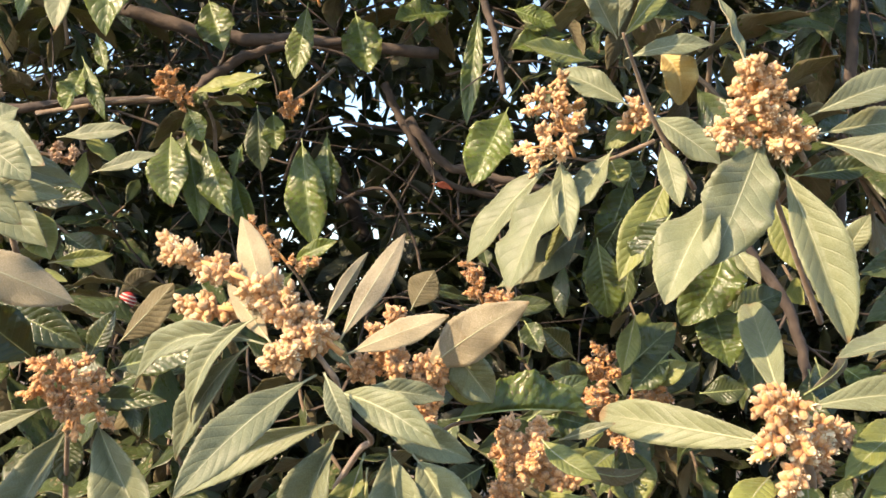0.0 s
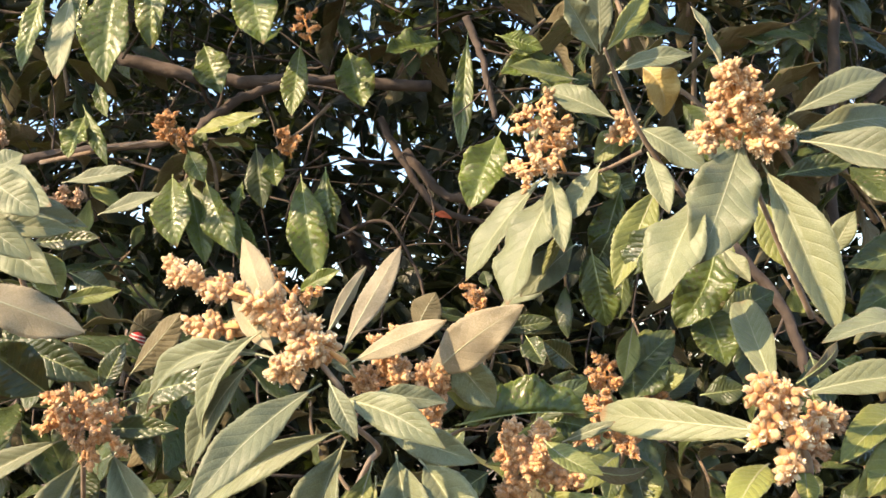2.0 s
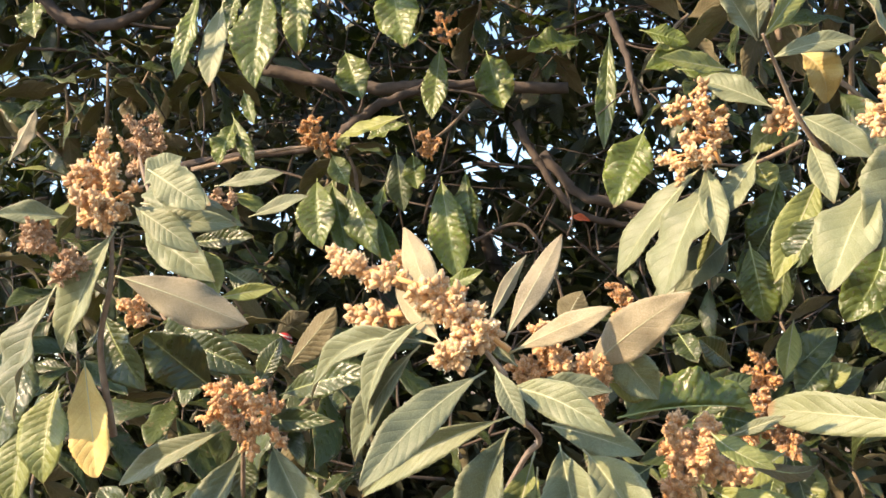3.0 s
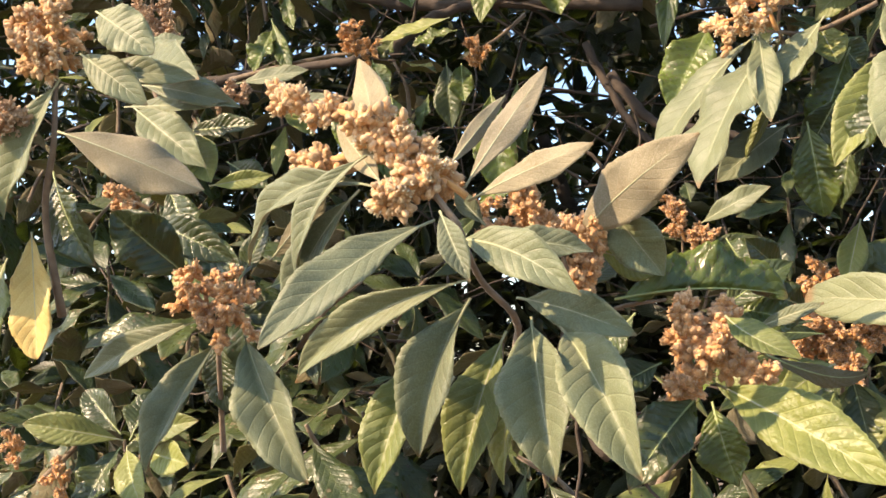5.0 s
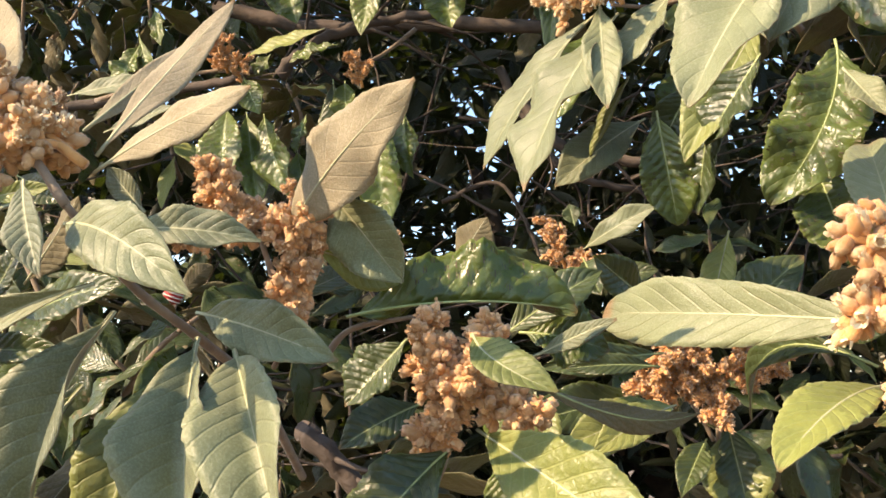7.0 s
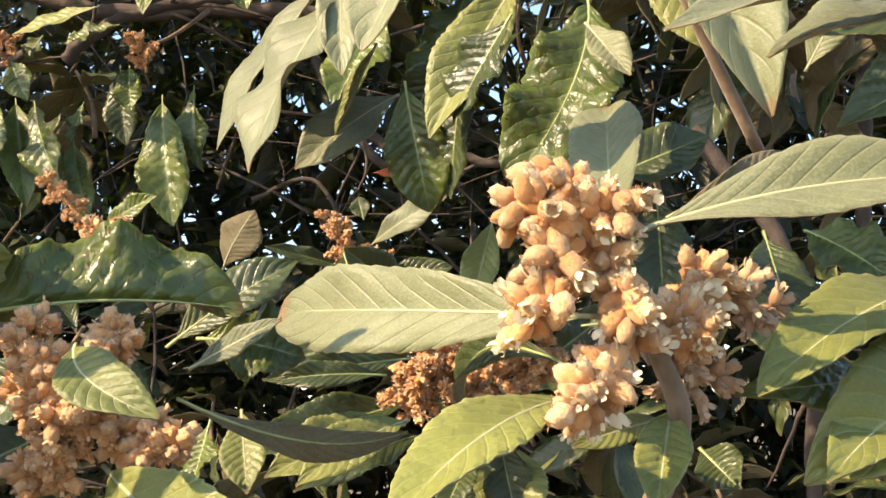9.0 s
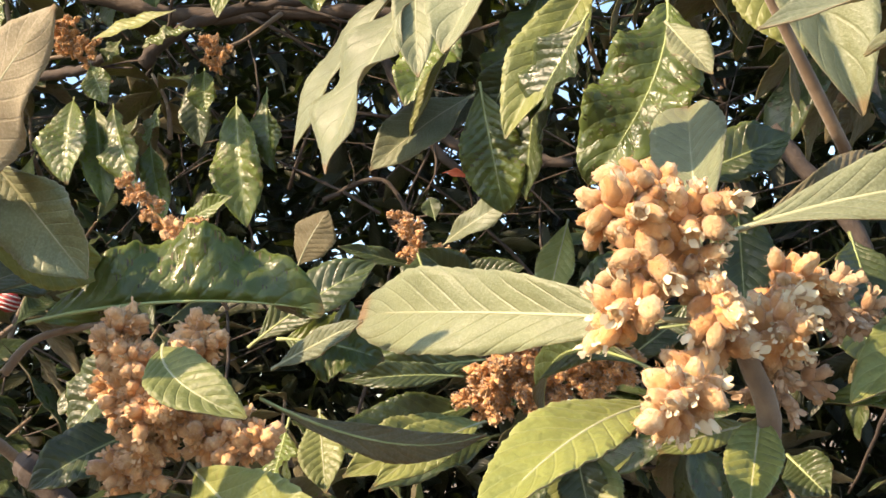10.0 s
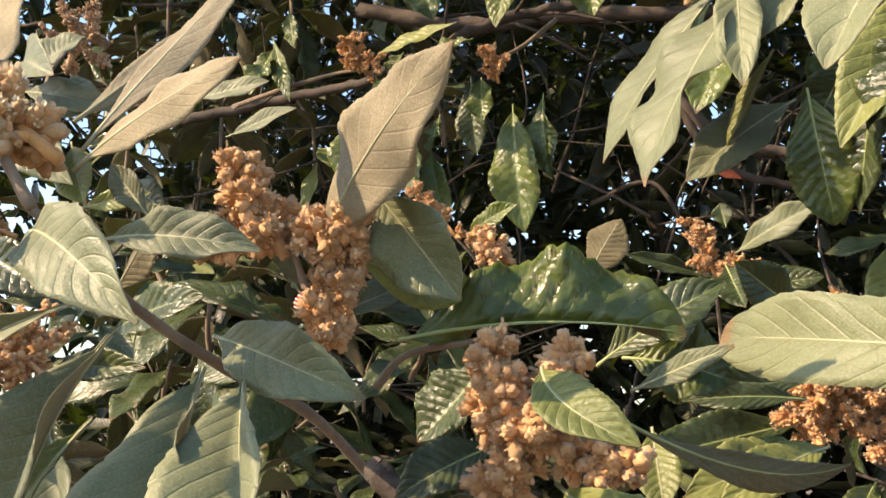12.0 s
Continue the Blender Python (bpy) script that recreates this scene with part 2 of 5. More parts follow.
def blade_data(length, width, bend, fold, sway, corrugate, ripple, twist, rows, cols, petiole=0.07, blunt=1.0, seed=0.0, tuck=0.0, full=1.0, recurve=0.0):
    """A loquat blade along +x, upper side +z: petiole, V fold, ribs pressed up between side veins, toothed rim; top and under shells."""
    u = np.linspace(0, 1, rows + 1)[:, None]
    v = np.linspace(-1, 1, cols + 1)[None, :]
    w = np.clip((u - petiole) / (1 - petiole), 0, 1)
    peak = 0.50 + 0.11 * (1.1 - blunt)
    foot = np.sin(0.5 * math.pi * np.clip(w / peak, 0, 1)) ** (1.05 if full > 0.7 else 0.85)
    point = np.sin(0.5 * math.pi * np.clip((1 - w) / (1 - peak), 0, 1)) ** (0.92 * full)
    prof = np.where(w < peak, foot, point)
    half = np.maximum(width / 2 * prof, 0.0011 + 0 * u)
    tooth = 1 + 0.013 * (np.arange(rows + 1)[:, None] % 4) * (w > 0.3) * (w < 0.97) * (np.abs(v) > 0.999)
    y = half * v * tooth
    arch = 4 * u * (1 - u)
    a = np.abs(v)
    ease = np.clip(prof, 0, 1)
    phase = 11 * (u - petiole) / (1 - petiole) - 2.1 * a
    lump = 0.65 + 0.35 * np.sin(9.0 * a + 5.0 * np.sin(11.0 * u + 6.0 * seed) + np.where(v > 0, 1.3, 0.0))
    ribs = corrugate * np.cos(2 * math.pi * phase) * np.sqrt(a + 1e-9) * (1 - 0.45 * a) * ease * lump
    wave = ripple * np.sin(2 * math.pi * ((1.6 + 1.6 * seed) * u + 3.1 * seed) + np.where(v > 0, 1.9, 0.0)) * a * a * ease
    z = bend * length * arch + fold * np.abs(y) - 0.35 * fold * y * y / (width / 2) + wave - ribs
    z = z - recurve * length * w ** 3
    if tuck:
        lower = (v * (1 if tuck > 0 else -1) < 0) * ease
        z = z - np.abs(y) * math.sin(abs(tuck)) * lower
        y = y * (1 - (1 - math.cos(abs(tuck))) * lower)
    ang = twist * (u - 0.5)
    y2 = y * np.cos(ang) - (z - bend * length * arch) * np.sin(ang)
    z2 = y * np.sin(ang) + (z - bend * length * arch) * np.cos(ang) + bend * length * arch
    y2 = y2 + sway * length * arch
    x = u * length + 0 * v
    top = np.stack([x, y2, z2], -1).reshape(-1, 3)
    low = top - np.array((0, 0, 0.0007))
    uvs = np.stack([w + 0 * v, 0.5 + 0.5 * v + 0 * u], -1).reshape(-1, 2)
    c = cols + 1
    faces, ids = [], []
    off = len(top)
    for i in range(rows):
        for j in range(cols):
            q = (i * c + j, (i + 1) * c + j, (i + 1) * c + j + 1, i * c + j + 1)
            faces.append(q)
            ids.append(0)
            faces.append(tuple(off + k for k in q[::-1]))
            ids.append(1)
    for i in range(rows):
        for j, s in ((0, 1), (cols, -1)):
            q = (i * c + j, off + i * c + j, off + (i + 1) * c + j, (i + 1) * c + j)
            faces.append(q if s > 0 else q[::-1])
            ids.append(1)
    spine = [Vector((float(x[i, 0]), float(sway * length * arch[i, 0]), float(bend * length * arch[i, 0] - recurve * length * w[i, 0] ** 3 - 0.0003))) for i in range(0, rows + 1, max(1, rows // 14))]
    return np.concatenate([top, low]), faces, ids, np.concatenate([uvs, uvs]), spine


KINDS = {
    "young": (YOUNG_TOP, YOUNG_UNDER, RIB, 0.0006, 0.0042),
    "mid": (MID_TOP, OLD_UNDER, RIB, 0.0013, 0.0025),
    "ribbed": (RIBBED_TOP, OLD_UNDER, RIB_OLD, 0.0040, 0.0062),
    "sere": (SERE_TOP, SERE_TOP, RIB, 0.0010, 0.0040),
    "old": (OLD_TOP, OLD_UNDER, RIB_OLD, 0.0020, 0.0050),
}
FACE = Vector((-0.12, -1.0, 0.32))


def blade_mesh(kind, length, width, bend=0.0, fold=0.12, sway=0.0, rows=34, cols=10, rng=LEAF_RNG, tuck=0.0, shape=None, full=None):
    top, under, rib, corr, ripple = KINDS[kind]
    scale = width / 0.045
    verts, faces, ids, uvs, spine = blade_data(length, width, bend, fold, sway, corr * min(scale, 1.4), ripple * scale * rng.uniform(0.5, 1.35), rng.uniform(-0.38, 0.38), rows, cols, petiole=rng.uniform(0.04, 0.08), blunt=rng.uniform(0.45, 1.05) if shape is None else shape, seed=rng.random(), tuck=tuck, full=rng.uniform(0.82, 1.05) if full is None else full, recurve=rng.uniform(-0.01, 0.055))
    me = mesh_of("leaf_blade", verts, faces, (top, under), ids, uvs)
    tv, tf = tube_data(spine, min(0.0013, 0.0008 + 0.009 * width), 0.0003, 6)
    return me, mesh_of("midrib", tv, tf, (rib,))


def leaf(shoot_ob, kind, base, tip, width, roll=0, bend=0.0, fold=None, sway=0.0, under=False, tuck=0.0, shape=None, full=None):
    """One leaf of a shoot, from its petiole's foot to its tip, its upper side (or, with under, its underside) turned to the open."""
    b, t = Vector(base), Vector(tip)
    if fold is None:
        fold = LEAF_RNG.uniform(0.2, 0.42)
    fold = min(1.5, 1.55 * fold)
    axis = (t - b)
    length = axis.length
    axis.normalize()
    up = FACE - axis * FACE.dot(axis)
    up.normalize()
    if under:
        up, bend = -up, -bend
    up = Matrix.Rotation(radians(roll), 3, axis) @ up
    side = up.cross(axis)
    blade, rib = blade_mesh(kind, length, width, bend, fold, sway, 84 if kind != "young" else 70, 10, tuck=radians(tuck), shape=shape, full=full)
    m = Matrix((axis, side, up)).transposed().to_4x4()
    m.translation = b - shoot_ob.location
    ob = child("leaf", blade, shoot_ob, m)
    child("midrib", rib, ob)
    return ob


def shoot(label):
    ob = new("flowering_branch")
    ob["fresh"] = 1
    return tagged(ob, label, "branch", "flowering loquat branches")


def stem(shoot_ob, r0, r1, *points):
    pts = [Vector(p) for p in points]
    if "fresh" in shoot_ob:
        del shoot_ob["fresh"]
        shoot_ob.location = pts[0]
    line = [p - shoot_ob.location for p in spline(pts, 7)]
    verts, faces = tube_data(line, r0 * 0.8, r1 * 0.55, 10, 0.06, LEAF_RNG)
    return child("stem", mesh_of("stem", verts, faces, (TWIG,)), shoot_ob)


# ---- buds and flowers: woolly cups on short stalks ----
def cup_data(length, radius, flare, sides=10):
    """An obovate woolly cup along +z whose five sepals close over the top or, with flare, stand open."""
    prof = [(0.0, 0.34), (0.12, 0.50), (0.27, 0.84), (0.44, 1.0), (0.58, 0.93), (0.70, 0.86 + 0.15 * flare), (0.82, 0.73 + 0.6 * flare), (0.93, 0.50 + 0.95 * flare), (1.0 - 0.05 * flare, 0.18 + 1.0 * flare)]
    verts, faces = [], []
    for i, (h, r) in enumerate(prof):
        for k in range(sides):
            w = 2 * math.pi * k / sides
            lobe = 1 + (0.2 if k % 2 else -0.2) * (0.35 + min(1.0, 4 * flare)) * max(0, (i - 4)) / 4
            up = 0.05 * (-1 if k % 2 == 0 else 1) * max(0, i - 6) / 2
            verts.append((radius * r * lobe * math.cos(w), radius * r * lobe * math.sin(w), length * (h + up)))
    for i in range(len(prof) - 1):
        for k in range(sides):
            j = (k + 1) % sides
            faces.append((i * sides + k, i * sides + j, (i + 1) * sides + j, (i + 1) * sides + k))
    n = len(verts)
    verts.append((0, 0, length * (1.0 - 0.45 * flare)))
    top = (len(prof) - 1) * sides
    for k in range(sides):
        faces.append((top + k, top + (k + 1) % sides, n))
    verts.append((0, 0, 0))
    for k in range(sides):
        faces.append(((k + 1) % sides, k, n + 1))
    return verts, faces


def petals(verts, faces, ids, length, radius, count, size, spread, rng):
    """Small cupped petals round the mouth."""
    for p in range(count):
        w = 2 * math.pi * (p + rng.uniform(-0.2, 0.2)) / count
        out, tan = Vector((math.cos(w), math.sin(w), 0)), Vector((-math.sin(w), math.cos(w), 0))
        root = out * radius * 0.45 + Vector((0, 0, length * 0.86))
        tilt = spread * rng.uniform(0.7, 1.3)
        way = (out * tilt + Vector((0, 0, 1.0))).normalized()
        n0 = len(verts)
        for f, g, c in ((0, 0.35, 0), (0.35, 0.85, 0.1), (0.7, 1.0, 0.12), (1.0, 0.55, 0.0)):
            mid = root + way * size * f
            for s in (-1, 0, 1):
                verts.append(tuple(mid + tan * s * g * size * 0.32 + out * (c * size * (0 if s else 1.0))))
        for r in range(3):
            for s in range(2):
                q = n0 + r * 3 + s
                faces.append((q, q + 1, q + 4, q + 3))
                ids.append(1)


def bud_data(length, radius, flare, count, size, spread, rng, hairs):
    verts, faces = cup_data(length, radius, flare)
    ids = [0] * len(faces)
    if count:
        petals(verts, faces, ids, length, radius, count, size, spread, rng)
    verts = [Vector(v) + Vector((rng.uniform(-1, 1), rng.uniform(-1, 1), rng.uniform(-1, 1))) * radius * 0.12 for v in verts]
    lean = Vector((rng.uniform(-1, 1), rng.uniform(-1, 1), 0)) * length * 0.16
    verts = [v + lean * (v.z / length) ** 2 for v in verts]
    for k in range(hairs):
        root = verts[rng.randrange(10, 80)]
        way = (Vector((root.x, root.y, 0)).normalized() + Vector((rng.uniform(-0.6, 0.6), rng.uniform(-0.6, 0.6), rng.uniform(-0.2, 0.9)))).normalized()
        side = way.cross(Vector((0.3, 0.5, 0.8))).normalized() * 0.00013 * length / 0.0085
        root = root + Vector((rng.uniform(-1, 1), rng.uniform(-1, 1), rng.uniform(-1, 1))) * radius * 0.2
        n = len(verts)
        verts += [root - side, root + side, root + way * rng.uniform(0.0006, 0.0015) * length / 0.0085]
        faces.append((n, n + 1, n + 2))
        ids.append(0)
    return verts, faces, ids


def bud_mesh(name, wool, petal, length, radius, flare, count=0, size=0.0, spread=0.4, seed=1):
    verts, faces, ids = bud_data(length, radius, flare, count, size, spread, random.Random(seed), 110)
    return mesh_of(name, verts, faces, (wool, petal), ids)


def tuft_mesh(name, wool, petal, heads, length, radius, flare, count, size, seed):
    """A few cups crowded on one short stalk."""
    rng = random.Random(seed)
    verts, faces, ids = [], [], []
    for h in range(heads):
        k = rng.uniform(0.8, 1.15)
        open_now = rng.random() < 0.6
        v, f, i = bud_data(length * k, radius * k, flare * rng.uniform(0.2, 1.4), count if open_now else 0, size, 0.5, rng, round(16 * (length / 0.008) ** 3))
        w = 2 * math.pi * h / max(1, heads - 1) + rng.uniform(-0.3, 0.3)
        lean = 0.1 if h == 0 else rng.uniform(0.5, 0.95)
        turn = Matrix.Rotation(w, 3, "Z") @ Matrix.Rotation(lean, 3, "Y")
        lift = Vector((0, 0, (0.0032 if h == 0 else 0.0) * length / 0.008))
        n = len(verts)
        verts += [turn @ p + lift for p in v]
        faces += [tuple(n + q for q in g) for g in f]
        ids += i
    return mesh_of(name, verts, faces, (wool, petal), ids)


BUDS = {
    "bud": [tuft_mesh("bud_tuft", BUD_CUP, PETAL, n, 0.0094, 0.0032, flare, petal, 0.0030, seed) for n, seed, flare, petal in ((4, 1, 0.0, 0), (3, 2, 0.0, 0), (4, 3, 0.05, 4), (5, 4, 0.0, 0), (4, 30, 0.0, 0))],
    "open": [bud_mesh("flower", OPEN_CUP, PETAL, 0.0122, 0.0041, 0.0, seed=5), tuft_mesh("flower_tuft", OPEN_CUP, PETAL, 3, 0.0116, 0.0039, 0.0, 0, 0.0, 6), tuft_mesh("flower_tuft", OPEN_CUP, PETAL, 3, 0.0120, 0.0038, 0.0, 0, 0.0, 7), bud_mesh("flower", OPEN_CUP, PETAL, 0.0124, 0.0043, 0.16, 5, 0.0056, 0.35, seed=8), tuft_mesh("flower_tuft", OPEN_CUP, PETAL, 3, 0.0114, 0.0039, 0.06, 5, 0.0036, 9), bud_mesh("flower", OPEN_CUP, PETAL, 0.0126, 0.0043, 0.1, 5, 0.0036, 0.12, seed=19)],
    "dry": [tuft_mesh("flower_tuft", DRY_CUP, DRY_PETAL, n, 0.0082, 0.0026, 0.3, 5, 0.0042, seed) for n, seed in ((3, 10), (4, 11), (3, 12))],
    "rust": [tuft_mesh("flower_tuft", RUST_CUP, DRY_PETAL, n, 0.0064, 0.0022, 0.25, 4, 0.0030, seed) for n, seed in ((4, 13), (5, 14), (4, 15))],
    "fade": [tuft_mesh("flower_tuft", FADE_CUP, FADE_PETAL, n, 0.0082, 0.0029, 0.22, 4, 0.0034, seed) for n, seed in ((3, 20), (4, 21), (3, 22), (5, 23))],
}
WOOLS = {"fade": FADE_WOOL, "bud": BUD_WOOL, "open": BUD_WOOL, "dry": DRY_WOOL, "rust": RUST_WOOL}
CLUSTER_RNG = random.Random(11)


def panicle(shoot_ob, base, tip, radius, count, style):
    """A branched flower cluster: a woolly axis, side branchlets in a spiral, buds crowded along them."""
    rng = CLUSTER_RNG
    swell = {"open": 0.95, "bud": 1.5, "dry": 1.35, "rust": 1.4, "fade": 1.35}
    count = round(count * {"open": 0.95, "bud": 1.8, "dry": 1.6, "rust": 1.9, "fade": 1.9}[style])
    thick = 1.5 if style == "open" else 1.0
    b, t = Vector(base), Vector(tip)
    axis = t - b
    d = axis.normalized()
    e1 = d.cross(Vector((0.2, 0.3, 0.9))).normalized()
    e2 = d.cross(e1)
    seats = []
    verts, faces = tube_data([b.lerp(t, i / 6) - b for i in range(7)], 0.0030 * thick, 0.0016 * thick, 8, 0.14, rng)
    cluster = child("panicle", mesh_of("panicle", verts, faces, (WOOLS[style],)), shoot_ob, Matrix.Translation(b - shoot_ob.location))
    arms = max(4 if style == "open" else 6, round(count / {"bud": 8, "open": 4}.get(style, 10)))
    per = max(2, math.ceil(count / arms))
    for a in range(arms):
        s = 0.12 + 0.88 * (a + 0.5) / arms
        w = a * 2.4 + rng.uniform(-0.4, 0.4)
        out = (e1 * math.cos(w) + e2 * math.sin(w)) * 1.0 + d * rng.uniform(0.1, 0.7)
        out.normalize()
        length = max(0.0025 if style == "open" else 0.006, (radius * swell[style] - 0.007) * (1.0 - 0.4 * s) * rng.uniform(0.58, 1.0))
        root = b + axis * s
        end = root + out * length + Vector((0, 0, -0.12 * length))
        v, f = tube_data([p - b for p in (root, root.lerp(end, 0.5) + Vector((0, 0, 0.08 * length)), end)], 0.0024 * thick, 0.0015 * thick, 7, 0.14, rng)
        child("branchlet", mesh_of("branchlet", v, f, (WOOLS[style],)), cluster)
        o1 = out.cross(Vector((0.5, 0.2, 0.8))).normalized()
        o2 = out.cross(o1)
        for k in range(per):
            f = 1.0 if k == 0 else rng.uniform(0.2, 1.0)
            w2 = k * 2.1 + rng.uniform(-0.5, 0.5)
            away = o1 * math.cos(w2) + o2 * math.sin(w2)
            aim = (out * (1.6 if k == 0 else rng.uniform(0.25, 0.9)) + away * (0.2 if k == 0 else 1.0)).normalized()
            seats.append((root.lerp(end, f), aim))
    for place, aim in seats:
        turn = aim.to_track_quat("Z", "Y").to_matrix().to_4x4()
        spin = Matrix.Rotation(rng.uniform(0, 6.28), 4, "Z")
        size = rng.uniform(0.75, 1.18)
        me = rng.choice(BUDS[style])
        child(me.name.split(".")[0], me, cluster, Matrix.Translation(place - b) @ turn @ spin @ Matrix.Diagonal((size, size, size, 1)))
    return cluster


# ---- ground ----
def ground():
    n, size = 40, 400.0
    verts, faces = [], []
    for i in range(n + 1):
        for j in range(n + 1):
            x, y = (i / n * 2 - 1), (j / n * 2 - 1)
            x, y = size * x * abs(x), size * y * abs(y)
            verts.append((x, y, 0.04 * noise.noise((x * 0.3, y * 0.3, 0.0))))
    for i in range(n):
        for j in range(n):
            faces.append((i * (n + 1) + j, (i + 1) * (n + 1) + j, (i + 1) * (n + 1) + j + 1, i * (n + 1) + j + 1))
    return tagged(new("ground", mesh_of("ground", verts, faces, (EARTH,))), "dry brown earth below the tree", "ground", kind="structure")


ground()


# ---- boughs ----
def bough(label, r0, r1, *points):
    pts = spline(points, 8)
    rng = random.Random(len(label) + int(1000 * r0))
    pts = [p + Vector((rng.uniform(-1, 1), rng.uniform(-1, 1), rng.uniform(-1, 1))) * r0 * 0.25 for p in pts]
    o = pts[0].copy()
    verts, faces = tube_data([p - o for p in pts], r0, r1, 12, 0.07, rng)
    ob = new("bough", mesh_of("bough", verts, faces, (BARK,)))
    ob.location = o
    for k in range(4):
        i = rng.randrange(2, len(pts) - 3)
        root = pts[i] - o
        along = (pts[i + 1] - pts[i - 1]).normalized()
        way = (along + Vector((rng.uniform(-1, 1), rng.uniform(-0.6, 0.6), rng.uniform(-1, 1)))).normalized()
        line = [root]
        for n in range(6):
            way = (way + Vector((rng.uniform(-1, 1), rng.uniform(-1, 1), rng.uniform(-1, 1))) * 0.25).normalized()
            line.append(line[-1] + way * r0 * rng.uniform(1.6, 3.2))
        v, f = tube_data(line, r0 * 0.3, r0 * 0.12, 7, 0.1, rng)
        child("side_twig", mesh_of("side_twig", v, f, (BARK,)), ob)
    return tagged(ob, label, "branch", "bare boughs inside the crown")


bough("grey-brown bough forking behind the hanging leaves", .013, .009, (-0.170, 3.000, 2.340), (-0.078, 3.000, 2.156), (0.013, 3.000, 2.048), (0.180, 3.050, 2.014))
bough("slender brown twig from the forked bough", .006, .004, (-0.304, 2.900, 1.977), (-0.161, 2.900, 2.017), (-0.081, 2.900, 1.882), (-0.057, 2.900, 1.787))
bough("long level bough with smooth grey bark", .012, .009, (-1.159, 2.500, 2.147), (-0.896, 2.500, 2.171), (-0.688, 2.450, 2.170), (-0.594, 2.400, 2.174))
bough("arching grey bough in the upper crown", .016, .010, (-0.618, 2.600, 2.228), (-0.547, 2.600, 2.286), (-0.442, 2.650, 2.352), (-0.211, 2.700, 2.389))
bough("thick arching bough against the sky", .02, .014, (-1.599, 2.800, 2.796), (-1.471, 2.800, 2.695), (-1.292, 2.800, 2.688), (-1.133, 2.800, 2.788))
bough("upright grey trunk in the shade", .012, .011, (0.874, 2.100, 2.483), (0.852, 2.100, 2.260), (0.817, 2.100, 1.934), (0.796, 2.100, 1.665))
bough("slanting brown bough beside the upright trunk", .013, .010, (0.939, 2.300, 2.085), (1.023, 2.300, 2.177), (1.159, 2.300, 2.298), (1.287, 2.300, 2.393))
bough("long level bough below the crown's top", .02, .016, (-0.918, 2.900, 2.534), (-0.624, 2.900, 2.455), (-0.376, 2.900, 2.443), (-0.010, 2.900, 2.406))
bough("slanting bough between the leaves", .014, .011, (-0.089, 2.800, 2.198), (0.001, 2.800, 2.078), (0.102, 2.800, 2.046), (0.276, 2.800, 2.003))
bough("slender reddish-brown shoot stem", .008, .006, (0.080, 1.950, 2.276), (0.107, 1.950, 2.186), (0.127, 1.950, 2.064))
bough("dark lower stem of the tree", .010, .008, (0.508, 1.750, 1.777), (0.589, 1.750, 1.658), (0.619, 1.750, 1.504), (0.599, 1.800, 1.252))
bough("rough reddish bark of a low bough", .009, .008, (-0.046, 1.220, 1.456), (-0.020, 1.220, 1.432), (0.014, 1.220, 1.386))


# ---- the tree's own trunk, deep in the crown ----
def tree_trunk(foot):
    o = Vector(foot)
    ob = tagged(new("tree_trunk"), "grey-brown loquat trunk forking into limbs inside the crown", "tree trunk")
    ob.location = o
    rng = random.Random(31)
    fork = Vector((0.06, -0.05, 1.05))
    v, f = tube_data(spline([(0, 0, -0.05), (0.03, 0.02, 0.35), (0.0, -0.02, 0.7), fork], 6), 0.13, 0.085, 16, 0.06, rng)
    child("trunk", mesh_of("trunk", v, f, (BARK,)), ob)
    for dx, dy, dz in ((-0.9, -0.35, 1.5), (-0.25, 0.3, 1.9), (0.5, -0.1, 1.7), (1.0, 0.35, 1.3)):
        tip = fork + Vector((dx, dy, dz))
        mid = fork.lerp(tip, 0.5) + Vector((dx * 0.12, dy * 0.12, -0.1))
        v, f = tube_data(spline([fork - Vector((0, 0, 0.06)), mid, tip], 8), 0.062, 0.02, 12, 0.06, rng)
        child("limb", mesh_of("limb", v, f, (BARK,)), ob)
    return ob


tree_trunk((0.3, 4.7, 0.0))

# ---- flowering branches near the path ----
A = shoot("pale flowering loquat shoot with felted leaves and a tan bud cluster")
stem(A, .0052, .0038, (-0.129, 1.450, 1.406), (-0.075, 1.200, 1.484), (-0.050, 1.052, 1.512), (-0.068, 0.994, 1.541), (-0.071, 0.930, 1.575))
stem(A, .0035, .0028, (-0.071, 0.930, 1.575), (-0.097, 0.930, 1.608), (-0.132, 0.930, 1.638))
panicle(A, (-0.067, 0.940, 1.598), (-0.146, 0.930, 1.659), 0.02, 88, "bud")
panicle(A, (-0.152, 0.940, 1.663), (-0.243, 1.000, 1.697), 0.017, 38, "bud")
panicle(A, (-0.169, 0.970, 1.638), (-0.235, 1.020, 1.643), 0.014, 26, "bud")
panicle(A, (-0.095, 0.920, 1.609), (-0.127, 0.920, 1.591), 0.014, 26, "bud")
leaf(A, "young", (-0.134, 0.950, 1.629), (-0.171, 1.006, 1.725), 0.031, under=True, fold=0.25, shape=0.8)
leaf(A, "young", (-0.127, 0.925, 1.606), (-0.173, 0.955, 1.660), 0.020, under=True, fold=0.25, shape=0.8)
leaf(A, "young", (-0.088, 0.970, 1.626), (-0.056, 1.030, 1.694), 0.015, under=True, roll=45)
leaf(A, "young", (-0.073, 0.960, 1.608), (-0.016, 1.013, 1.708), 0.026, under=True, bend=0.03, fold=0.22, shape=0.7)
leaf(A, "young", (-0.068, 0.950, 1.596), (0.027, 0.936, 1.632), 0.025, under=True, bend=0.04, fold=0.2, shape=0.7)
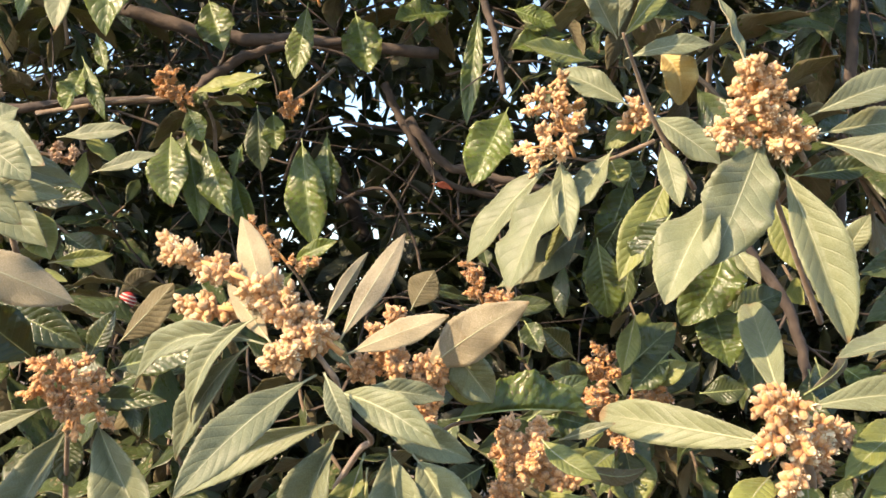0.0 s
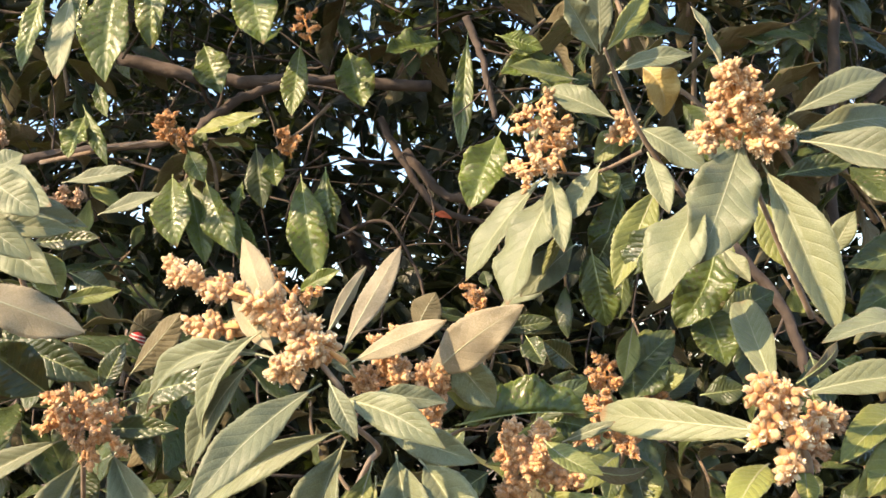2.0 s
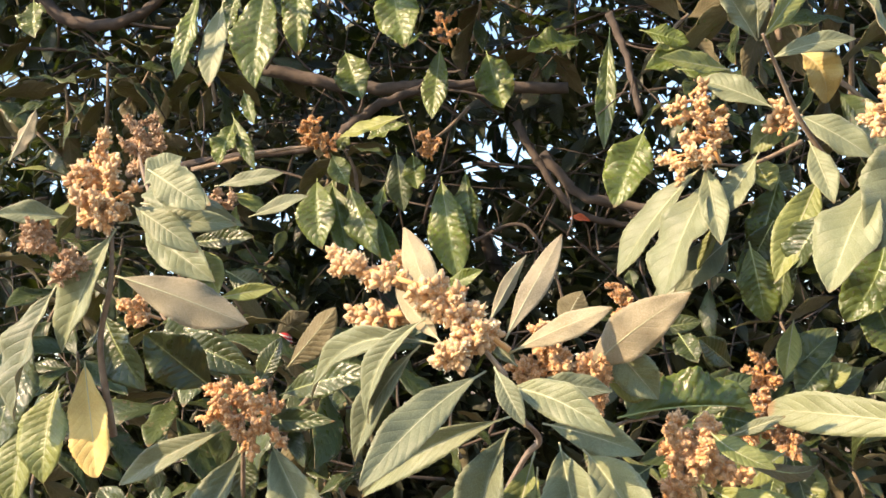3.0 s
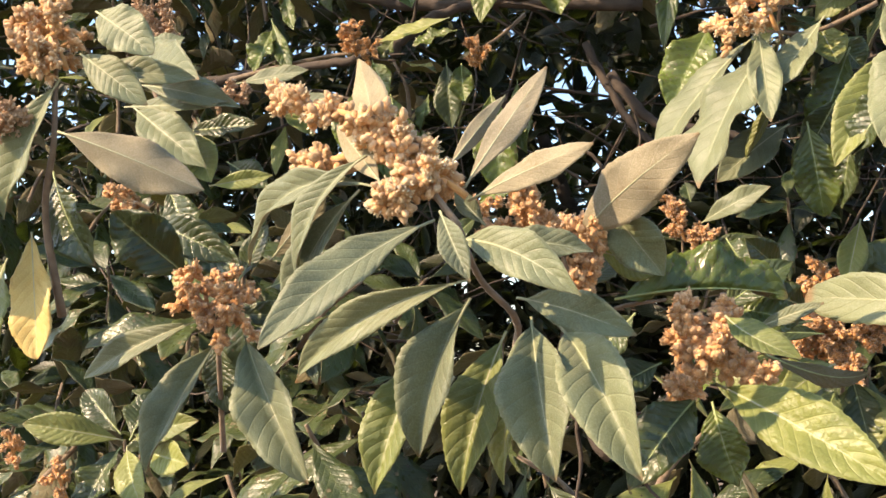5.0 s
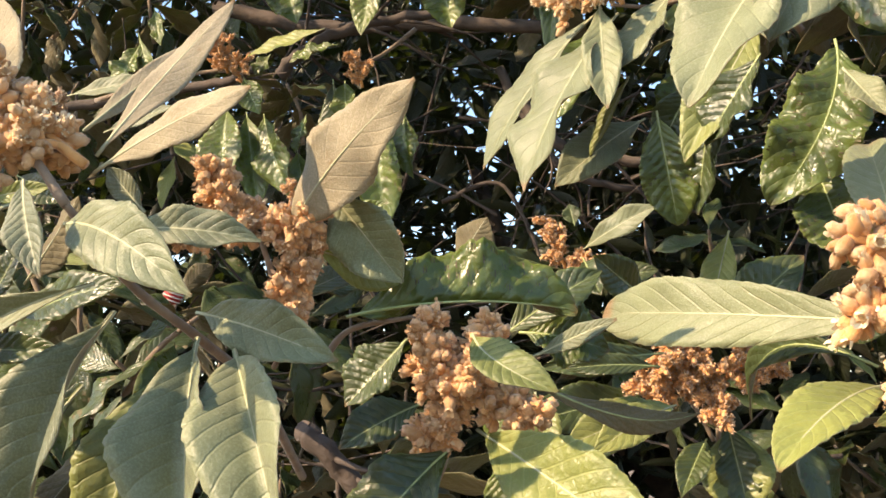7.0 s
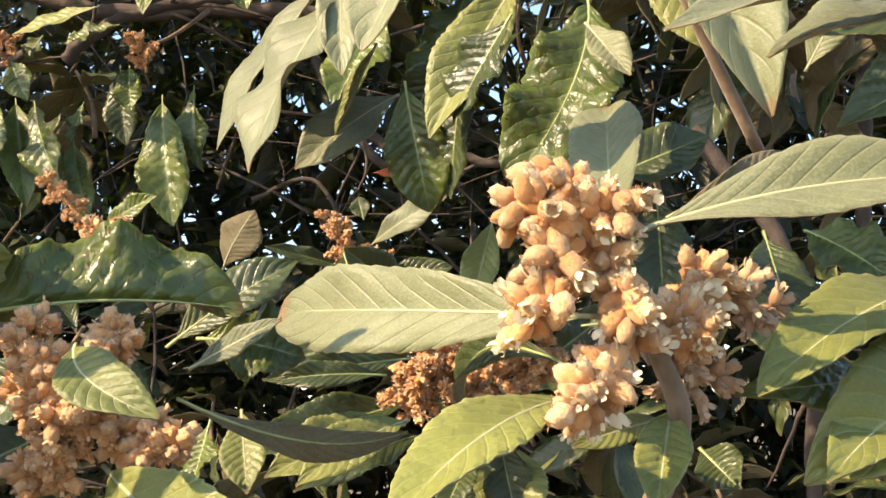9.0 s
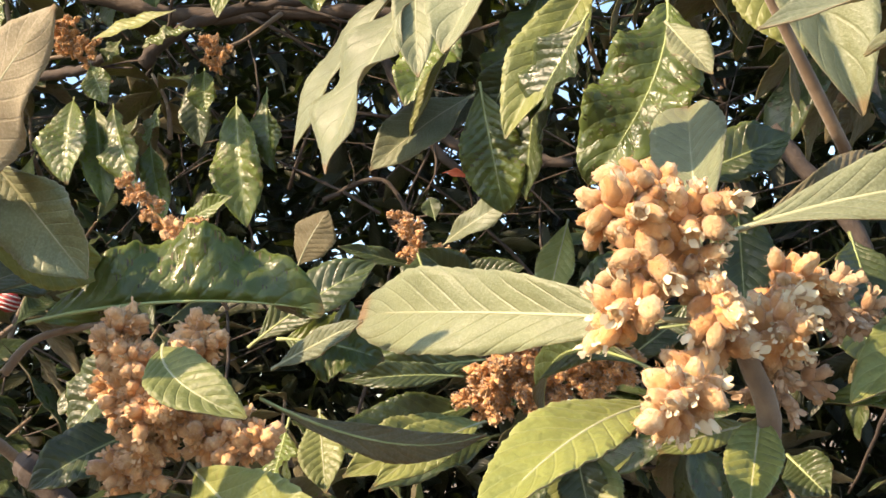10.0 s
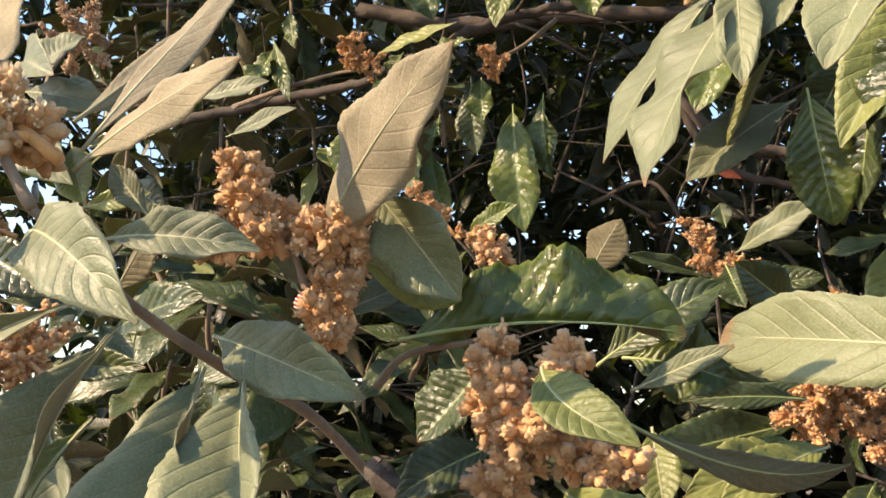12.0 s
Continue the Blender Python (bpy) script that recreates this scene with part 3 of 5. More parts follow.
leaf(A, "young", (-0.133, 0.930, 1.606), (-0.283, 1.024, 1.562), 0.030, bend=0.1, sway=-0.13, fold=0.55, shape=0.9)
leaf(A, "young", (-0.142, 0.930, 1.630), (-0.207, 0.950, 1.538), 0.029, bend=0.06, sway=-0.12, fold=0.5, roll=15, shape=0.9)
leaf(A, "young", (-0.150, 0.940, 1.606), (-0.223, 0.980, 1.500), 0.031, bend=0.05, sway=-0.06, fold=0.5, shape=0.8)
leaf(A, "young", (-0.089, 0.930, 1.580), (-0.190, 0.848, 1.486), 0.040, bend=0.05, fold=0.3, sway=-0.03, shape=0.7, full=0.85)
leaf(A, "young", (-0.071, 0.960, 1.538), (-0.224, 1.000, 1.465), 0.031, bend=0.09, fold=0.65, sway=-0.05, shape=1.0, roll=-15)
leaf(A, "young", (-0.079, 0.905, 1.583), (-0.053, 0.885, 1.531), 0.020, bend=0.06, fold=0.5, shape=0.9)
leaf(A, "young", (-0.072, 0.930, 1.565), (0.020, 0.884, 1.522), 0.034, bend=0.1, fold=0.3, sway=0.05, shape=0.9)
leaf(A, "young", (-0.057, 0.960, 1.566), (0.023, 0.960, 1.558), 0.023, bend=0.1, fold=0.4)
leaf(A, "young", (-0.045, 1.030, 1.528), (0.050, 1.003, 1.498), 0.034, bend=0.1, fold=0.35, shape=0.8)
leaf(A, "young", (-0.075, 0.990, 1.526), (-0.113, 0.970, 1.406), 0.045, bend=0.07, fold=1.0, shape=0.8, sway=-0.03)
leaf(A, "young", (-0.029, 1.000, 1.511), (-0.004, 0.945, 1.393), 0.052, bend=0.06, fold=1.0, shape=0.7, full=0.8)
leaf(A, "young", (-0.007, 1.000, 1.504), (0.055, 0.915, 1.401), 0.048, bend=0.08, fold=0.95, shape=0.75, full=0.8, sway=0.04)
leaf(A, "mid", (-0.054, 1.030, 1.501), (-0.086, 1.000, 1.375), 0.045, bend=0.1, fold=0.6)
leaf(A, "mid", (-0.117, 1.030, 1.486), (-0.153, 0.990, 1.375), 0.043, bend=0.1, fold=0.6)
leaf(A, "mid", (-0.099, 1.040, 1.464), (-0.130, 1.000, 1.401), 0.033, under=True)
leaf(A, "mid", (-0.053, 1.050, 1.485), (-0.062, 1.040, 1.378), 0.034, roll=30, fold=0.5)
G2 = shoot("loquat shoot with a browning flower cluster and felted leaves")
stem(G2, .004, .003, (-0.013, 1.100, 1.506), (-0.006, 1.060, 1.542), (-0.013, 1.050, 1.573))
panicle(G2, (-0.017, 1.050, 1.569), (-0.046, 1.045, 1.619), 0.016, 50, "fade")
panicle(G2, (-0.014, 1.055, 1.578), (0.020, 1.050, 1.587), 0.012, 26, "fade")
panicle(G2, (0.014, 1.060, 1.586), (-0.000, 1.060, 1.531), 0.015, 48, "fade")
panicle(G2, (-0.039, 1.050, 1.579), (-0.071, 1.045, 1.584), 0.012, 22, "fade")
leaf(G2, "young", (-0.001, 1.060, 1.575), (0.103, 0.985, 1.647), 0.047, under=True, bend=0.04, roll=20, shape=1.6, full=0.95, sway=-0.03, fold=0.12)
leaf(G2, "young", (0.024, 1.060, 1.608), (0.071, 1.070, 1.547), 0.042, roll=15, fold=0.35, shape=0.8)
leaf(G2, "mid", (0.016, 1.060, 1.569), (0.067, 1.100, 1.554), 0.030, roll=30)
leaf(G2, "young", (-0.065, 1.000, 1.584), (-0.090, 1.000, 1.612), 0.016)
leaf(G2, "young", (-0.000, 1.050, 1.535), (0.036, 1.120, 1.568), 0.018, roll=30)
leaf(G2, "old", (-0.000, 1.100, 1.546), (0.027, 1.150, 1.562), 0.023, roll=10)
G = shoot("loquat shoot with dark leathery leaf and woolly brown flowers")
stem(G, .005, .0035, (0.054, 1.160, 1.394), (0.084, 1.120, 1.435), (0.096, 1.100, 1.478))
stem(G, .0032, .0025, (0.012, 1.100, 1.505), (0.030, 1.100, 1.522), (0.072, 1.100, 1.529))
panicle(G, (0.099, 1.090, 1.482), (0.082, 1.075, 1.523), 0.013, 42, "fade")
panicle(G, (0.101, 1.090, 1.479), (0.079, 1.095, 1.450), 0.012, 28, "fade")
panicle(G, (0.112, 1.090, 1.482), (0.148, 1.090, 1.464), 0.012, 28, "fade")
panicle(G, (0.096, 1.090, 1.489), (0.081, 1.080, 1.494), 0.009, 14, "fade")
panicle(G, (0.099, 1.080, 1.477), (0.118, 1.075, 1.495), 0.013, 26, "fade")
panicle(G, (0.110, 1.090, 1.486), (0.122, 1.090, 1.523), 0.01, 24, "fade")
leaf(G, "ribbed", (0.029, 1.090, 1.529), (0.173, 1.124, 1.534), 0.077, bend=0.05, sway=0.03, tuck=135, fold=0.08, shape=0.9, full=0.55)
leaf(G, "mid", (0.118, 1.052, 1.513), (0.170, 1.012, 1.480), 0.026, bend=0.1, fold=0.3, shape=0.8, full=0.75, sway=-0.13, roll=-20)
leaf(G, "old", (0.140, 1.120, 1.489), (0.243, 1.200, 1.466), 0.018, under=True, sway=0.13, bend=0.1)
leaf(G, "young", (0.143, 1.130, 1.504), (0.197, 1.100, 1.525), 0.014, shape=0.9, fold=0.15)
leaf(G, "old", (0.113, 1.180, 1.519), (0.184, 1.200, 1.568), 0.034, bend=0.05, fold=0.3)
leaf(G, "mid", (0.111, 1.100, 1.458), (0.231, 1.000, 1.390), 0.052, bend=0.06, fold=0.3, shape=0.7)
leaf(G, "old", (0.096, 1.100, 1.448), (0.040, 1.050, 1.377), 0.050, bend=0.08, fold=0.4)
leaf(G, "old", (0.065, 1.150, 1.475), (0.015, 1.120, 1.446), 0.033, bend=0.06)
leaf(G, "ribbed", (0.109, 1.200, 1.439), (0.130, 1.180, 1.365), 0.047, roll=20, bend=0.05)
leaf(G, "mid", (0.230, 1.320, 1.470), (0.148, 1.260, 1.441), 0.041, bend=0.08, fold=0.3)
leaf(G, "old", (0.224, 1.420, 1.520), (0.116, 1.380, 1.506), 0.029, bend=0.08, roll=-15)
leaf(G, "ribbed", (0.124, 1.200, 1.525), (0.188, 1.200, 1.512), 0.046, bend=0.08, roll=-10)
leaf(G, "old", (0.041, 1.200, 1.522), (-0.006, 1.200, 1.473), 0.046, roll=10)
leaf(G, "ribbed", (0.101, 1.300, 1.479), (0.094, 1.280, 1.433), 0.033, roll=25)
leaf(G, "mid", (0.122, 1.300, 1.484), (0.136, 1.260, 1.433), 0.030, fold=0.3, roll=-10)
P = shoot("loquat shoot with a large woolly flower cluster opening white petals")
stem(P, .0075, .0050, (0.362, 1.080, 1.422), (0.375, 1.035, 1.468), (0.366, 1.020, 1.499), (0.357, 1.010, 1.525))
panicle(P, (0.360, 1.012, 1.521), (0.335, 0.992, 1.549), 0.01, 11, "open")
panicle(P, (0.334, 0.992, 1.547), (0.316, 0.985, 1.552), 0.01, 11, "open")
panicle(P, (0.336, 0.992, 1.549), (0.332, 0.995, 1.565), 0.007, 5, "open")
panicle(P, (0.344, 1.000, 1.546), (0.356, 0.995, 1.554), 0.008, 6, "open")
panicle(P, (0.337, 0.995, 1.539), (0.322, 0.985, 1.529), 0.008, 7, "open")
panicle(P, (0.333, 0.998, 1.527), (0.316, 0.985, 1.510), 0.01, 13, "open")
panicle(P, (0.356, 1.010, 1.525), (0.354, 0.985, 1.511), 0.009, 8, "open")
panicle(P, (0.363, 1.020, 1.510), (0.346, 0.990, 1.495), 0.009, 8, "open")
panicle(P, (0.349, 0.992, 1.497), (0.334, 0.970, 1.477), 0.01, 14, "open")
panicle(P, (0.371, 1.030, 1.513), (0.394, 1.045, 1.531), 0.01, 12, "open")
panicle(P, (0.370, 1.030, 1.504), (0.385, 1.020, 1.509), 0.01, 11, "open")
panicle(P, (0.394, 1.045, 1.526), (0.417, 1.065, 1.515), 0.008, 7, "dry")
panicle(P, (0.371, 1.030, 1.495), (0.388, 1.050, 1.485), 0.008, 7, "dry")
leaf(P, "young", (0.347, 1.010, 1.511), (0.184, 1.135, 1.533), 0.042, bend=0.03, shape=-0.5, full=0.46, roll=-14, fold=0.14)
leaf(P, "young", (0.355, 1.050, 1.546), (0.368, 1.204, 1.655), 0.040, fold=0.3, shape=-0.2, full=0.45, roll=-12)
leaf(P, "old", (0.379, 1.060, 1.557), (0.446, 1.120, 1.598), 0.015, under=True, roll=35, bend=0.12)
leaf(P, "mid", (0.336, 1.030, 1.481), (0.272, 0.930, 1.450), 0.036, bend=0.06, full=0.75, fold=0.2, roll=25)
leaf(P, "old", (0.338, 1.060, 1.492), (0.277, 1.192, 1.463), 0.024, bend=0.15, sway=-0.16)
leaf(P, "mid", (0.523, 1.120, 1.527), (0.405, 1.020, 1.485), 0.041, bend=0.07, roll=28, full=0.75, fold=0.25)
leaf(P, "ribbed", (0.482, 1.120, 1.486), (0.401, 1.050, 1.481), 0.026, bend=0.1, sway=0.05, fold=0.2)
leaf(P, "mid", (0.497, 1.100, 1.474), (0.426, 1.020, 1.445), 0.033, bend=0.08, roll=25)
leaf(P, "mid", (0.373, 1.040, 1.477), (0.359, 0.990, 1.441), 0.021, fold=0.5)
leaf(P, "mid", (0.376, 1.080, 1.471), (0.333, 1.050, 1.461), 0.014, bend=0.06)
leaf(P, "young", (0.361, 1.020, 1.545), (0.512, 1.020, 1.559), 0.035, bend=0.06, roll=-12, shape=0.8, fold=0.3, sway=0.02)
leaf(P, "old", (0.395, 1.120, 1.456), (0.409, 1.100, 1.438), 0.023)
leaf(P, "old", (0.221, 1.300, 1.503), (0.150, 1.280, 1.502), 0.019, bend=0.08)
leaf(P, "mid", (0.233, 1.320, 1.473), (0.171, 1.250, 1.438), 0.034, bend=0.08, fold=0.3)
leaf(P, "old", (0.475, 1.300, 1.588), (0.476, 1.250, 1.521), 0.043, roll=-20)
leaf(P, "ribbed", (0.488, 1.250, 1.579), (0.520, 1.200, 1.541), 0.039, bend=0.06)
R = shoot("loquat shoot with broad pale leaves and pale buds")
stem(R, .005, .003, (0.654, 1.150, 1.531), (0.611, 1.100, 1.620), (0.593, 1.080, 1.717), (0.568, 1.060, 1.788), (0.536, 1.050, 1.829))
panicle(R, (0.624, 1.080, 1.595), (0.577, 1.050, 1.655), 0.033, 30, "bud")
leaf(R, "young", (0.497, 0.980, 1.615), (0.366, 0.930, 1.602), 0.035, bend=0.04, fold=0.2, roll=38)
leaf(R, "young", (0.500, 1.000, 1.617), (0.404, 0.960, 1.598), 0.032, bend=0.06, roll=38)
leaf(R, "mid", (0.572, 1.040, 1.572), (0.543, 0.990, 1.481), 0.056, bend=0.06, fold=0.35, shape=0.7)
leaf(R, "mid", (0.559, 1.100, 1.518), (0.423, 1.040, 1.444), 0.054, bend=0.07, fold=0.35)
leaf(R, "mid", (0.603, 1.100, 1.489), (0.526, 1.060, 1.431), 0.065, bend=0.06)
leaf(R, "young", (0.570, 1.060, 1.786), (0.506, 1.040, 1.846), 0.024, fold=0.3)
leaf(R, "young", (0.573, 1.060, 1.780), (0.622, 1.030, 1.814), 0.037, roll=20, bend=0.18)
leaf(R, "mid", (0.594, 1.100, 1.736), (0.529, 1.100, 1.757), 0.020, roll=40)
leaf(R, "old", (0.602, 1.120, 1.738), (0.531, 1.120, 1.709), 0.031)
leaf(R, "old", (0.636, 1.200, 1.724), (0.493, 1.200, 1.685), 0.047)
leaf(R, "old", (0.643, 1.220, 1.699), (0.499, 1.200, 1.632), 0.054)
leaf(R, "mid", (0.621, 1.120, 1.830), (0.627, 1.100, 1.909), 0.045)
leaf(R, "young", (0.617, 1.080, 1.724), (0.576, 1.050, 1.760), 0.024, under=True)
D = shoot("loquat shoot with hanging pale leaves below a tan flower cluster")
stem(D, .005, .0035, (0.359, 1.420, 1.813), (0.300, 1.380, 1.893), (0.268, 1.340, 1.953), (0.244, 1.300, 1.994))
stem(D, .004, .003, (0.306, 1.420, 1.879), (0.239, 1.430, 1.854), (0.186, 1.430, 1.858))
panicle(D, (0.198, 1.430, 1.857), (0.162, 1.420, 1.957), 0.041, 58, "bud")
panicle(D, (0.192, 1.430, 1.882), (0.131, 1.400, 1.863), 0.034, 30, "bud")
panicle(D, (0.277, 1.420, 1.889), (0.288, 1.420, 1.928), 0.020, 20, "bud")
leaf(D, "young", (0.177, 1.440, 1.860), (0.048, 1.479, 1.715), 0.064, bend=0.05, fold=0.2, shape=0.5, roll=32)
leaf(D, "young", (0.193, 1.430, 1.849), (0.100, 1.383, 1.672), 0.079, bend=0.05, fold=0.25, shape=0.5, full=0.85, roll=32)
leaf(D, "young", (0.176, 1.420, 1.859), (0.183, 1.371, 1.738), 0.037, bend=0.03, shape=0.6)
leaf(D, "young", (0.249, 1.420, 1.868), (0.182, 1.400, 1.774), 0.051, roll=25, shape=0.7)
leaf(D, "ribbed", (0.281, 1.460, 1.841), (0.238, 1.450, 1.723), 0.053, bend=0.04, fold=0.3)
leaf(D, "ribbed", (0.231, 1.480, 1.764), (0.248, 1.435, 1.639), 0.059, bend=0.06, fold=0.25, shape=0.6)
leaf(D, "mid", (0.325, 1.420, 1.830), (0.249, 1.380, 1.685), 0.054, bend=0.04, fold=0.4)
leaf(D, "young", (0.306, 1.380, 1.870), (0.319, 1.330, 1.778), 0.035, bend=0.05, shape=0.6)
leaf(D, "young", (0.291, 1.380, 1.908), (0.380, 1.360, 1.837), 0.047, bend=0.06, shape=0.6)
leaf(D, "young", (0.271, 1.400, 1.921), (0.176, 1.420, 1.976), 0.042, bend=0.06)
leaf(D, "young", (0.257, 1.360, 1.977), (0.369, 1.350, 1.995), 0.030, bend=0.1)
leaf(D, "young", (0.240, 1.320, 1.992), (0.194, 1.280, 2.062), 0.039, fold=0.35)
leaf(D, "young", (0.242, 1.320, 1.996), (0.242, 1.300, 2.084), 0.035, fold=0.35)
leaf(D, "mid", (0.247, 1.330, 1.995), (0.322, 1.350, 2.089), 0.030, roll=30)
leaf(D, "mid", (0.247, 1.460, 1.871), (0.265, 1.440, 1.817), 0.040)
leaf(D, "mid", (0.308, 1.450, 1.896), (0.242, 1.450, 1.873), 0.044, sway=-0.2, bend=0.1)
leaf(D, "sere", (0.306, 1.400, 1.998), (0.338, 1.400, 1.925), 0.049, bend=0.22, fold=0.6, full=0.6, sway=0.1)
leaf(D, "young", (0.214, 1.500, 1.762), (0.127, 1.450, 1.688), 0.053, bend=0.04)
leaf(D, "old", (0.268, 1.500, 1.869), (0.300, 1.500, 1.826), 0.046)
leaf(D, "mid", (0.240, 1.550, 2.024), (0.132, 1.500, 2.036), 0.038)
T = shoot("loquat shoot with broad pale leaves round a pale tan flower cluster")
stem(T, .005, .0035, (0.465, 1.250, 1.630), (0.415, 1.200, 1.723), (0.379, 1.160, 1.798), (0.364, 1.140, 1.847))
panicle(T, (0.366, 1.140, 1.827), (0.356, 1.120, 1.907), 0.035, 66, "bud")
panicle(T, (0.360, 1.140, 1.847), (0.315, 1.110, 1.835), 0.024, 30, "bud")
panicle(T, (0.367, 1.140, 1.843), (0.399, 1.110, 1.827), 0.026, 36, "bud")
leaf(T, "young", (0.366, 1.130, 1.832), (0.294, 1.080, 1.686), 0.075, bend=0.05, roll=-10, fold=0.3, shape=0.6, full=0.85)
leaf(T, "young", (0.322, 1.130, 1.773), (0.245, 1.071, 1.647), 0.066, bend=0.06, roll=25, shape=0.6)
leaf(T, "young", (0.387, 1.140, 1.802), (0.434, 1.085, 1.607), 0.055, bend=0.06, fold=0.8, shape=0.6, full=0.85)
leaf(T, "young", (0.432, 1.140, 1.825), (0.555, 1.080, 1.773), 0.049, bend=0.06, shape=0.6)
leaf(T, "young", (0.435, 1.160, 1.838), (0.570, 1.180, 1.857), 0.039, bend=0.06)
leaf(T, "young", (0.419, 1.140, 1.854), (0.543, 1.150, 1.903), 0.040, bend=0.06, shape=0.6)
leaf(T, "old", (0.422, 1.200, 1.797), (0.515, 1.200, 1.810), 0.031)
leaf(T, "young", (0.357, 1.150, 1.906), (0.329, 1.160, 1.997), 0.020, roll=45)
leaf(T, "mid", (0.406, 1.250, 1.786), (0.440, 1.220, 1.684), 0.042, roll=20, fold=0.4)
leaf(T, "ribbed", (0.350, 1.320, 1.662), (0.366, 1.284, 1.576), 0.060, bend=0.06, fold=0.3)
leaf(T, "young", (0.363, 1.250, 1.721), (0.386, 1.220, 1.675), 0.023)
leaf(T, "ribbed", (0.371, 1.320, 1.768), (0.310, 1.284, 1.628), 0.068, bend=0.08, fold=0.3, sway=0.12, shape=0.5, full=0.6)
leaf(T, "ribbed", (0.226, 1.420, 1.746), (0.242, 1.430, 1.638), 0.051, bend=0.05, fold=0.25, shape=0.5, full=0.7)
leaf(T, "old", (0.277, 1.400, 1.760), (0.257, 1.420, 1.646), 0.045, roll=25)
leaf(T, "old", (0.260, 1.420, 1.773), (0.227, 1.440, 1.713), 0.042, roll=-20)
leaf(T, "mid", (0.201, 1.440, 1.788), (0.160, 1.460, 1.716), 0.023, roll=30)
leaf(T, "old", (0.316, 1.360, 1.774), (0.264, 1.380, 1.700), 0.052, roll=20)
E = shoot("loquat shoot with a brown woolly flower cluster above drooping leaves")
stem(E, .005, .0035, (-0.497, 1.450, 1.360), (-0.464, 1.360, 1.491), (-0.453, 1.330, 1.552))
panicle(E, (-0.454, 1.320, 1.519), (-0.465, 1.310, 1.578), 0.053, 54, "fade")
panicle(E, (-0.473, 1.320, 1.542), (-0.406, 1.290, 1.530), 0.050, 50, "fade")
leaf(E, "young", (-0.477, 1.330, 1.523), (-0.627, 1.330, 1.455), 0.038, bend=0.06, fold=0.4)
leaf(E, "young", (-0.449, 1.330, 1.501), (-0.512, 1.280, 1.350), 0.049, bend=0.06, fold=0.9)
leaf(E, "young", (-0.417, 1.330, 1.507), (-0.313, 1.270, 1.344), 0.064, bend=0.06, fold=0.95, shape=0.6)
leaf(E, "old", (-0.580, 1.380, 1.656), (-0.447, 1.360, 1.597), 0.051, bend=0.06)
leaf(E, "old", (-0.459, 1.400, 1.572), (-0.420, 1.400, 1.645), 0.035)
leaf(E, "mid", (-0.415, 1.400, 1.600), (-0.329, 1.360, 1.679), 0.048, under=True)
leaf(E, "old", (-0.430, 1.420, 1.565), (-0.287, 1.360, 1.594), 0.048, bend=0.05)
leaf(E, "old", (-0.467, 1.370, 1.532), (-0.336, 1.350, 1.529), 0.032)
leaf(E, "old", (-0.503, 1.360, 1.576), (-0.578, 1.300, 1.653), 0.072, bend=0.05)
leaf(E, "old", (-0.486, 1.400, 1.505), (-0.471, 1.400, 1.412), 0.047)
leaf(E, "mid", (-0.766, 1.360, 1.562), (-0.780, 1.330, 1.427), 0.062, bend=0.05)
H2 = shoot("loquat shoot with tan flower clusters and pale felted leaves")
stem(H2, .006, .004, (-0.572, 1.200, 1.524), (-0.570, 1.160, 1.630), (-0.543, 1.130, 1.702), (-0.537, 1.120, 1.788))
panicle(H2, (-0.525, 1.120, 1.774), (-0.574, 1.140, 1.862), 0.041, 60, "bud")
panicle(H2, (-0.536, 1.120, 1.815), (-0.560, 1.100, 1.786), 0.031, 40, "bud")
panicle(H2, (-0.611, 1.130, 1.747), (-0.641, 1.120, 1.767), 0.027, 34, "dry")
panicle(H2, (-0.596, 1.130, 1.739), (-0.584, 1.120, 1.717), 0.026, 26, "dry")
leaf(H2, "young", (-0.532, 1.120, 1.764), (-0.614, 1.150, 1.625), 0.054, bend=0.05, fold=0.45, shape=0.7)
leaf(H2, "young", (-0.532, 1.120, 1.709), (-0.389, 1.163, 1.647), 0.053, bend=0.08, under=True, shape=0.6)
leaf(H2, "young", (-0.493, 1.120, 1.832), (-0.417, 1.100, 1.778), 0.048, bend=0.07, full=0.7)
leaf(H2, "young", (-0.516, 1.130, 1.792), (-0.433, 1.120, 1.732), 0.038, bend=0.08)
leaf(H2, "young", (-0.602, 1.140, 1.785), (-0.672, 1.100, 1.786), 0.029, bend=0.05)
leaf(H2, "young", (-0.715, 1.200, 1.871), (-0.679, 1.200, 1.939), 0.025, under=True)
leaf(H2, "young", (-0.626, 1.160, 1.707), (-0.673, 1.140, 1.548), 0.064, bend=0.05, roll=20, fold=0.5)
leaf(H2, "mid", (-0.643, 1.200, 1.589), (-0.649, 1.170, 1.473), 0.068, bend=0.06, fold=0.3)
leaf(H2, "old", (-0.590, 1.200, 1.684), (-0.524, 1.180, 1.577), 0.058, roll=20, bend=0.06)
leaf(H2, "young", (-0.538, 1.140, 1.774), (-0.401, 1.160, 1.767), 0.033, bend=0.06)
leaf(H2, "old", (-0.710, 1.250, 1.679), (-0.743, 1.220, 1.509), 0.079, roll=-10)
leaf(H2, "sere", (-0.600, 1.180, 1.615), (-0.573, 1.160, 1.478), 0.052, fold=.3, shape=.4, full=.55)
N = shoot("loquat shoot with a rust-brown flower cluster above glossy leaves")
stem(N, .005, .0035, (0.277, 1.660, 1.360), (0.276, 1.600, 1.433), (0.278, 1.560, 1.494))
panicle(N, (0.286, 1.550, 1.494), (0.219, 1.500, 1.520), 0.033, 120, "rust")
panicle(N, (0.281, 1.550, 1.499), (0.334, 1.530, 1.530), 0.032, 100, "rust")
panicle(N, (0.281, 1.550, 1.494), (0.274, 1.500, 1.467), 0.024, 52, "rust")
